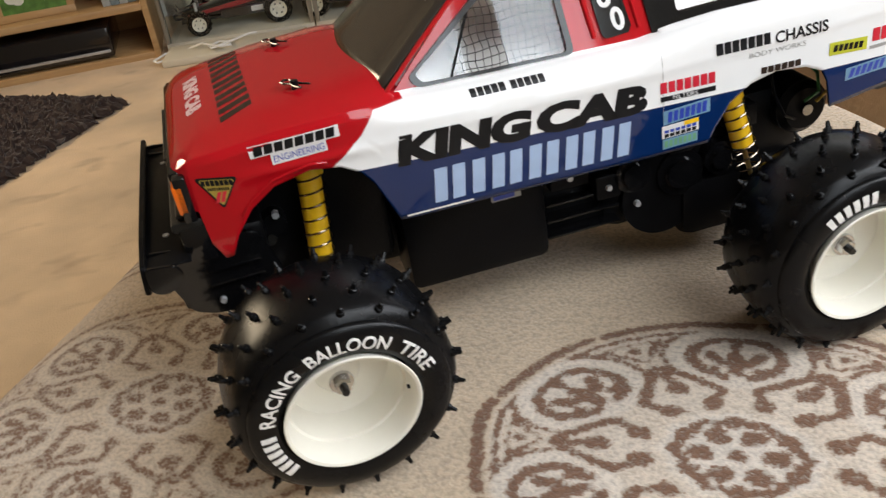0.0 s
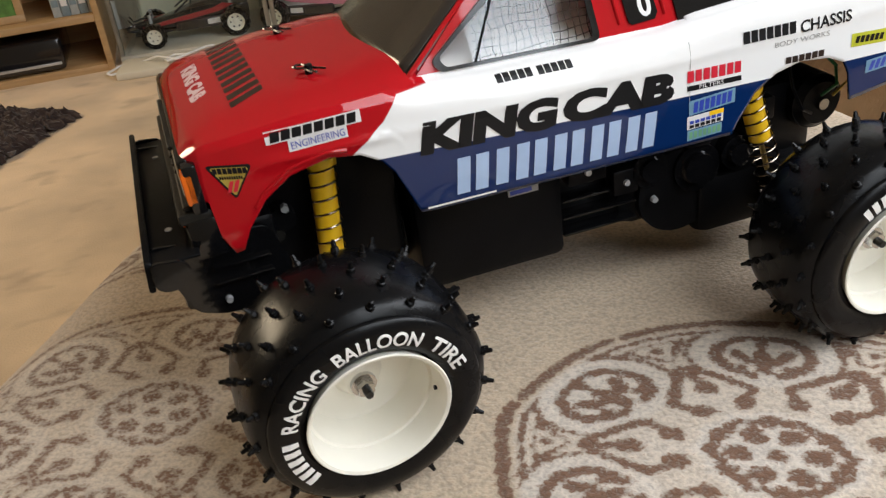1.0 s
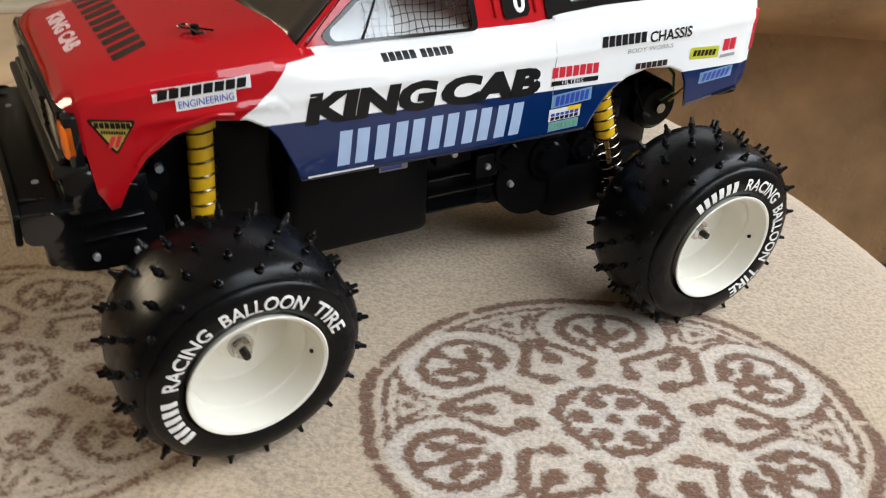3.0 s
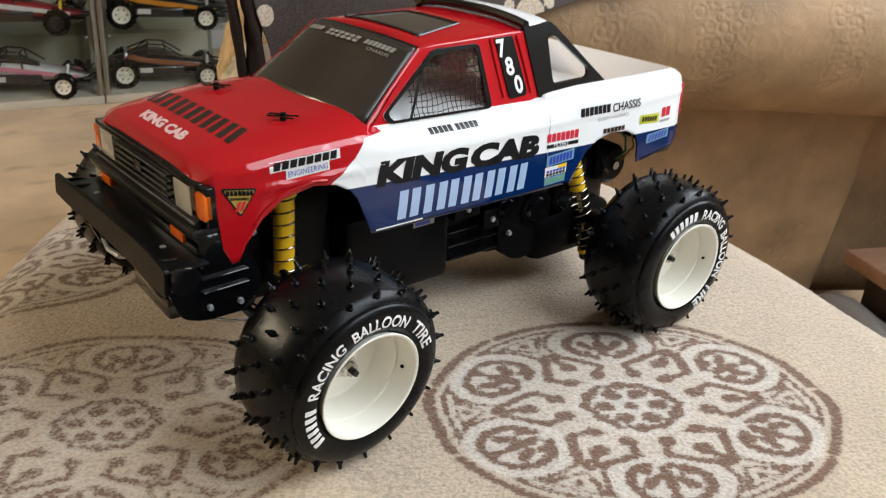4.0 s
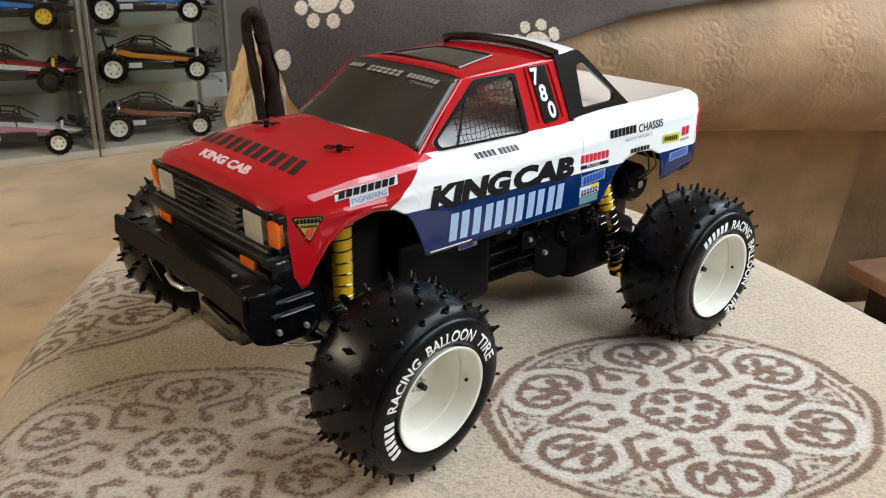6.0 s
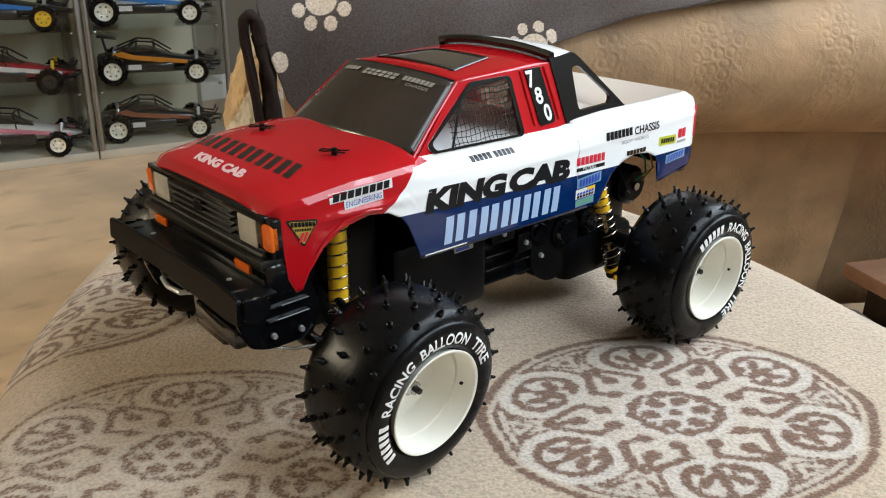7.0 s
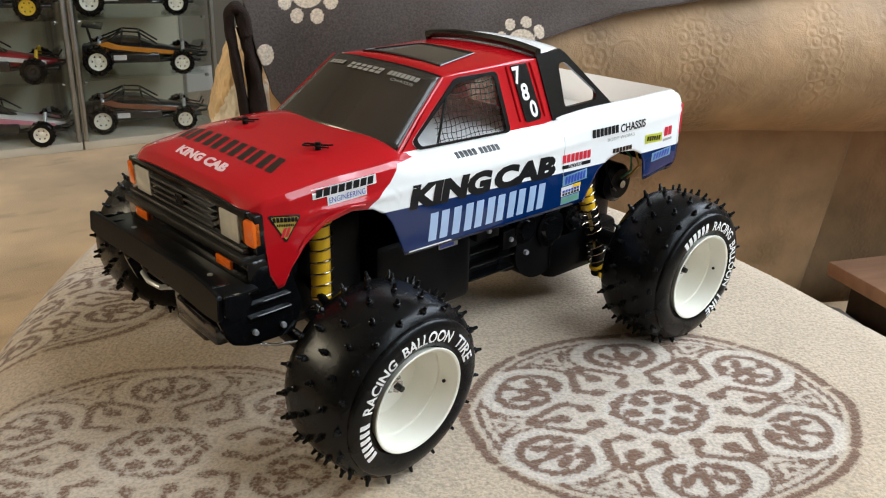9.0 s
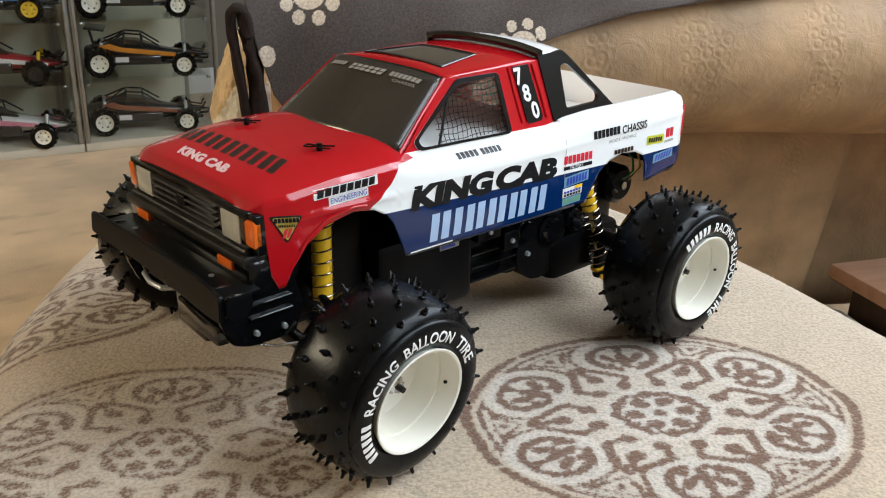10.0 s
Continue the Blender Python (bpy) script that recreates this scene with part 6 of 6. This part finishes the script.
rim_me = bm_mesh("rim", lathe(RIM, 64), M["rim"], 40)
hub_me = bm_mesh("wheel", lathe([(0.0235, 0.0), (0.0235, 0.012), (0.006, 0.028), (0.006, 0.0)], 32), M["black_plastic"])
nut = rod((0, -0.0095, 0), (0, -0.0117, 0), 0.0062, seg=24)
rod((0, -0.0117, 0), (0, -0.0157, 0), 0.0046, 0.0043, 6, nut)
nut_me = bm_mesh("wheel_nut", nut, M["chrome"])
axle_me = bm_mesh("axle_tip", rod((0, -0.0155, 0), (0, -0.0195, 0), 0.0022, 0.0019, 10), M["grey_plastic"])


def wheel(x, y, z, turned, steer=0.0, lean=0.0):
    m = Matrix.Translation((x, y, z)) @ pose(0, 0, 0, lean, 0, steer) @ (pose(0, 0, 0, 0, 0, 180) if y > 0 else Matrix())
    if x > 0:
        m = m @ Matrix.Translation((0, -0.0024, 0)) @ Matrix.Diagonal((1, 0.93, 1, 1))
    w = part("wheel", hub_me, None, truck, "white rim with a spiked black balloon tyre", m)
    part("tyre", tyre_me, None, w, "black balloon tyre with raised white lettering")
    part("rim", rim_me, None, w, "deep-dish ivory white rim")
    part("wheel_nut", nut_me, None, w, "bright steel wheel nut")
    part("axle_tip", axle_me, None, w)
    part("valve_hole", rod((0.0291, -0.0250, 0.0), (0.0305, -0.0250, 0.0), 0.0011, seg=10), M["black_plastic"], w, "", pose(0, 0, 0, 0, 0, 0) @ pose(0, 0, 0, 0, 8, 0))
    for row, (yy, rr) in enumerate(((-0.0258, 0.0540), (-0.0145, 0.0564), (-0.0020, 0.0568), (0.0100, 0.0564), (0.0205, 0.0542))):
        for k in range(19):
            a = (k + 0.5 * (row % 2)) * math.tau / 19 + 0.1
            tilt = (-28, -12, 0, 12, 28)[row]
            part("spike", spike_me, None, w, "", pose(0, 0, 0, 0, math.degrees(a), 0) @ Matrix.Translation((0, yy, rr)) @ pose(0, 0, 0, -tilt, 0, 0))

    def around(a0, a1, r0, r1):
        def at(u, v):
            a, r = radians(turned + a0 + (a1 - a0) * u), r0 + (r1 - r0) * v
            y = lerp_table(r, [(0.0350, -0.0322), (0.0385, -0.0334), (0.0430, -0.0336), (0.0470, -0.0326)]) - 0.0004
            return (r * math.sin(a), y, r * math.cos(a))
        return at

    for k in range(6):
        lay("tyre_bar", bars(1, 1, 0), around(-124 + 6.9 * k, -119.6 + 6.9 * k, 0.0375, 0.0447), M["letter_white"], w, "white block", 1)
    for word, a0, a1 in (("RACING", -76, -30), ("BALLOON", -22, 34), ("TIRE", 42, 73)):
        lay("tyre_lettering", glyphs(word, 0.022), around(a0, a1, 0.0374, 0.0448), M["letter_white"], w, "raised white lettering", 2)
    return w


wheel(-0.1408, -0.1370, 0.0590, 0, 5.5, 5.0)
wheel(0.1355, -0.1385, 0.0560, 83, 0, 2.0)
wheel(-0.1430, 0.1450, 0.0580, 20, 4.0)
wheel(0.1375, 0.1365, 0.0565, 60)


# shock absorbers


def coil(p, q, r, turns, wire, bm=None):
    p, q = Vector(p), Vector(q)
    rot = (q - p).to_track_quat("Z", "Y")
    n = int(turns * 14)
    return tube([p + rot @ Vector((r * math.cos(k / 14 * math.tau), r * math.sin(k / 14 * math.tau), (q - p).length * k / n)) for k in range(n + 1)], wire, 6, bm)


def shock(top, foot, split, coil_from, coil_to, turns, body_r, front):
    top, foot = Vector(top), Vector(foot)
    d = foot - top
    at = lambda f: top + d * f
    s = part("shock", rod(at(-0.05), at(split), body_r, body_r * 0.97, 20), M["yellow"], truck, "yellow oil shock absorber with a coil spring", None)
    part("shock_collar", rod(at(coil_from - 0.05), at(coil_from), body_r * 1.22, seg=20), M["yellow"], s)
    part("spring", coil(at(coil_from), at(coil_to), body_r * 1.20, turns, 0.0006 if front else 0.00062), M["spring"], s, "bright steel coil spring")
    part("piston_rod", rod(at(split - 0.02), at(0.97), 0.0016, seg=10), M["brass"], s, "brass piston rod")
    bm = lathe([(-0.0030, 0.0), (-0.0030, 0.0045), (0.0030, 0.0045), (0.0030, 0.0)], 14)
    bm.transform(Matrix.Translation(foot))
    part("shock_eye", bm, M["black_plastic"] if front else M["yellow"], s)
    rim_at = at(coil_to)
    part("spring_seat", rod(rim_at, rim_at + d.normalized() * 0.002, body_r * 1.25, seg=16), M["black_plastic"] if front else M["yellow"], s)
    return s


for side in (-1, 1):
    shock((-0.1275, side * 0.0555, 0.137), (-0.1345, side * 0.0640, 0.0560), 0.72, 0.10, 0.90, 8.5, 0.0068, True)
    shock((0.1200, side * 0.0580, 0.118), (0.1430, side * 0.0700, 0.0200), 0.38, 0.08, 0.92, 12.5, 0.0066, False)

# chassis, gearbox, suspension
tub = box(-0.155, 0.150, -0.030, 0.030, 0.046, 0.078, 0.004)
part("battery_box", box(-0.085, 0.004, -0.058, 0.058, 0.036, 0.100, 0.006), M["black_plastic"], truck, "black plastic battery box")
part("front_bulkhead", box(-0.165, -0.088, -0.046, 0.046, 0.060, 0.130, 0.005), M["black_plastic"], truck, "black plastic front bulkhead")
part("servo_tray", box(-0.150, -0.090, -0.0395, 0.0395, 0.052, 0.080, 0.004), M["black_plastic"], truck)
part("chassis", tub, M["black_plastic"], truck, "black plastic chassis tub")
for side in (-1, 1):
    for k in range(3):
        part("chassis_rib", box(0.003, 0.050, side * 0.049 - 0.008, side * 0.049 + 0.008, 0.0470 + k * 0.0110, 0.0486 + k * 0.0110, 0.0006, 2), M["black_gloss"], truck)
    part("frame_rib", box(-0.150, -0.100, side * 0.036 - 0.002, side * 0.036 + 0.002, 0.098, 0.101, 0.0008), M["black_plastic"], truck)
part("battery_sticker", box(-0.030, -0.012, -0.0588, -0.0580, 0.0835, 0.0880, 0.0), M["grey_ink"], truck, "small grey label")
part("battery_sticker", box(-0.029, -0.016, -0.0592, -0.0589, 0.0845, 0.0870, 0.0), M["blue_ink"], truck)
gearbox = part("gearbox", box(0.040, 0.112, -0.050, 0.050, 0.035, 0.098, 0.012), M["black_plastic"], truck, "black plastic gearbox housing")
part("gear_case", box(-0.002, 0.045, -0.046, 0.046, 0.040, 0.098, 0.004), M["black_plastic"], gearbox)
part("gear_drum", rod((0.079, -0.056, 0.057), (0.079, 0.056, 0.057), 0.027, seg=32), M["black_plastic"], gearbox)
part("gear_drum", rod((0.112, -0.052, 0.086), (0.112, 0.052, 0.086), 0.022, seg=28), M["black_plastic"], gearbox)
part("gear_case", box(0.050, 0.160, -0.034, 0.034, 0.085, 0.116, 0.005), M["black_plastic"], gearbox)
# mount made lower and wider, so its black stands in for shade below
part("arm_mount_and_shade", box(0.090, 0.176, -0.060, 0.060, 0.022, 0.062, 0.008), M["black_plastic"], gearbox)
part("rear_case", box(0.100, 0.180, -0.050, 0.050, 0.044, 0.108, 0.014), M["black_plastic"], gearbox)
for side in (-1, 1):
    for gx, gz, gr, gl in ((0.058, 0.078, 0.013, 0.060), (0.090, 0.070, 0.017, 0.058), (0.024, 0.086, 0.008, 0.056), (0.116, 0.074, 0.012, 0.060)):
        cv = bmesh.new()
        rod((gx, side * 0.040, gz), (gx, side * gl, gz), gr, gr * 0.9, 24, cv)
        rod((gx, side * gl, gz), (gx, side * (gl + 0.003), gz), gr * 0.62, gr * 0.55, 20, cv)
        part("gear_cover", cv, M["black_gloss"], truck, "round black gear cover")
    part("servo_case", box(-0.050, -0.010, side * 0.044 - 0.010, side * 0.044 + 0.010, 0.098, 0.112, 0.003), M["black_plastic"], truck)
for side in (-1, 1):
    for x0, x1, z0, z1 in ((0.006, 0.030, 0.080, 0.094), (0.034, 0.050, 0.066, 0.082), (0.082, 0.098, 0.084, 0.096), (0.120, 0.140, 0.090, 0.104)):
        part("bracket", box(x0, x1, side * 0.054 - 0.006, side * 0.054 + 0.006, z0, z1, 0.0015), M["black_plastic"], gearbox)
    for sx, sz in ((0.018, 0.087), (0.042, 0.074), (0.074, 0.090), (0.090, 0.092), (0.060, 0.058), (0.130, 0.097)):
        part("gearbox_screw", rod((sx, side * 0.0590, sz), (sx, side * 0.0618, sz), 0.0022, 0.0018, 10), M["silver"], gearbox, "bright screw head")
motor = part("motor", rod((0.172, -0.056, 0.092), (0.172, 0.020, 0.092), 0.0170, seg=32), M["black_plastic"], truck, "black electric motor at the rear")
part("motor_cap", rod((0.172, -0.060, 0.092), (0.172, -0.056, 0.092), 0.0130, 0.0165, 28), M["black_plastic"], motor)
part("motor_shaft", rod((0.172, -0.063, 0.092), (0.172, -0.059, 0.092), 0.0035, seg=14), M["chrome"], motor, "bright shaft end")
part("lead", tube([(0.170, -0.062, 0.098), (0.174, -0.069, 0.106), (0.172, -0.069, 0.118), (0.162, -0.064, 0.130), (0.150, -0.056, 0.140)], 0.0010, 6), M["wire_green"], motor, "green motor lead")
part("lead", tube([(0.178, -0.062, 0.096), (0.184, -0.069, 0.108), (0.178, -0.068, 0.124), (0.166, -0.061, 0.137), (0.152, -0.054, 0.144)], 0.0010, 6), M["wire_yellow"], motor, "yellow motor lead")
part("lead", tube([(0.164, -0.062, 0.088), (0.154, -0.066, 0.094), (0.148, -0.064, 0.108), (0.148, -0.056, 0.128)], 0.0010, 6), M["black_plastic"], motor)
for side in (-1, 1):
    fx = -0.1375
    arm = bmesh.new()
    box(fx - 0.016, fx - 0.010, 0.028, 0.104, 0.046, 0.054, 0.0015, bm=arm)
    box(fx + 0.010, fx + 0.016, 0.028, 0.104, 0.046, 0.054, 0.0015, bm=arm)
    box(fx - 0.016, fx + 0.016, 0.088, 0.103, 0.044, 0.060, 0.002, bm=arm)
    if side < 0:
        arm.transform(Matrix.Diagonal((1, -1, 1, 1)))
    part("lower_arm", arm, M["black_plastic"], truck, "black front suspension arm")
    part("upper_arm", rod((fx + 0.004, side * 0.034, 0.090), (fx, side * 0.104, 0.072), 0.0028, seg=10), M["black_plastic"], truck)
    part("steering_rod", rod((fx - 0.024, side * 0.016, 0.070), (fx - 0.018, side * 0.104, 0.064), 0.0014, seg=8), M["chrome"], truck, "bright steel steering rod")
    part("steering_block", box(fx - 0.010, fx + 0.010, side * 0.104 - 0.006, side * 0.104 + 0.006, 0.042, 0.078, 0.002), M["black_plastic"], truck)
    ra = bmesh.new()
    rod((0.1375, side * 0.028, 0.0565), (0.1375, side * 0.104, 0.0565), 0.0065, 0.0065, 16, ra)
    box(0.136, 0.152, side * 0.068 - 0.004, side * 0.068 + 0.004, 0.017, 0.060, 0.003, bm=ra)
    part("trailing_arm", ra, M["black_plastic"], truck, "black rear trailing arm")
    part("fender_stay", rod((-0.1530, side * 0.030, 0.104), (-0.1530, side * 0.057, 0.104), 0.0070, seg=14), M["black_plastic"], truck)
    part("ball_nut", rod((-0.1510, side * 0.0560, 0.1110), (-0.1510, side * 0.0600, 0.1110), 0.0022, seg=6), M["silver"], truck, "bright screw")
    part("ball_nut", rod((-0.1570, side * 0.0540, 0.0960), (-0.1570, side * 0.0580, 0.0960), 0.0034, seg=12), M["grey_plastic"], truck)
    for sx, sz in ((0.030, 0.090), (0.052, 0.092), (0.064, 0.094), (0.100, 0.090)):
        part("chassis_screw", rod((sx, side * 0.048, sz), (sx, side * 0.0555, sz), 0.0024, 0.0020, 10), M["silver"], truck, "bright screw")

# front bumper
PLATE = rounded([(-0.086, 0.1020), (-0.085, 0.1180), (-0.060, 0.1215), (0.0, 0.1222), (0.060, 0.1218), (0.094, 0.1208), (0.094, 0.1062), (0.070, 0.1052), (0.025, 0.1060), (-0.030, 0.1045), (-0.070, 0.1015)], 0.003)
bm = plate(PLATE, -0.0030, None, pose(-0.2210, 0, 0, 0, 0, -90), 0.0006)
bm.transform(Matrix.Diagonal((1, -1, 1, 1)))
bm.transform(Matrix.Translation((-0.2210, 0, 0.110)) @ pose(0, 0, 0, 0, 6, 0) @ Matrix.Translation((0.2210, 0, -0.110)))
bumper = part("front_bumper", bm, M["black_plastic"], truck, "matt black plate bumper", BODY)
part("bumper_core", box(-0.2150, -0.1600, -0.0590, 0.0400, 0.0920, 0.1145, 0.003), M["black_plastic"], bumper, "black plastic core behind the plate")
part("bumper_flange", box(-0.2205, -0.1980, -0.0860, 0.0830, 0.1150, 0.1166, 0.0006), M["black_plastic"], bumper)
GUSSET = rounded([(-0.2212, 0.1045), (-0.2212, 0.1185), (-0.2060, 0.1165), (-0.2030, 0.1100), (-0.2080, 0.1035), (-0.2150, 0.1015)], 0.004)
for yy in (-0.0880, -0.0720, 0.0700, 0.0850):
    part("bumper_web", plate(GUSSET, 0.0024, None, Matrix.Translation((0, yy, 0)), 0.0005), M["black_gloss"], bumper, "rounded black gusset")
for yy in (0.040, 0.012, -0.018, -0.046):
    part("bumper_rib", tube([(-0.2238, yy, 0.1085), (-0.2234, yy - 0.0012, 0.1050), (-0.2226, yy - 0.0035, 0.1030)], 0.0009, 6), M["black_gloss"], bumper)
CHEEK = rounded([(-0.2150, 0.0930), (-0.2150, 0.1120), (-0.1960, 0.1160), (-0.1640, 0.1120), (-0.1560, 0.0860), (-0.1640, 0.0680), (-0.1950, 0.0690), (-0.2080, 0.0740)], 0.004)
for side in (-1, 1):
    part("bumper_cheek", plate(CHEEK, 0.004, None, Matrix.Translation((0, side * 0.0630 - 0.002, 0)), 0.0008), M["black_gloss"], bumper, "glossy black bumper bracket")
    for fz in (0.0880, 0.0965):
        part("cheek_flange", box(-0.1950, -0.1660, side * 0.0662 - 0.0014, side * 0.0662 + 0.0014, fz - 0.0007, fz + 0.0007, 0.0004, 1), M["black_gloss"], bumper)
    for sx, sz in ((-0.1915, 0.0775), (-0.1720, 0.0760)):
        part("bumper_screw", rod((sx, side * 0.0640, sz), (sx, side * 0.0672, sz), 0.0022, 0.0016, 12), M["silver"], bumper, "bright screw")
    part("bumper_screw", rod((-0.2100, side * 0.052, 0.1140), (-0.2100, side * 0.052, 0.1172), 0.0024, 0.0017, 12), M["silver"], bumper, "bright screw")
skid = bmesh.new()
box(-0.2110, -0.1700, -0.068, -0.012, 0.0715, 0.0865, 0.003, bm=skid)
box(-0.2060, -0.1600, -0.045, 0.045, 0.0960, 0.1060, 0.003, bm=skid)
box(-0.1980, -0.1400, -0.022, 0.022, 0.0500, 0.0800, 0.003, bm=skid)
part("skid_plate", skid, M["black_gloss"], truck, "black front skid plate")
part("towing_loop", tube([(-0.2040, -0.066, 0.0740), (-0.1980, -0.070, 0.0725), (-0.1850, -0.074, 0.0680), (-0.1760, -0.077, 0.0655), (-0.1660, -0.082, 0.0660), (-0.1520, -0.090, 0.0680)], 0.0010, 8), M["chrome"], truck, "bent bright steel wire")
part("towing_loop", tube([(-0.2080, 0.030, 0.0900), (-0.2160, 0.024, 0.0900), (-0.2180, 0.010, 0.0895), (-0.2160, -0.004, 0.0895), (-0.2080, -0.010, 0.0900)], 0.0018, 8), M["silver"], truck, "grey wire loop under the bumper")
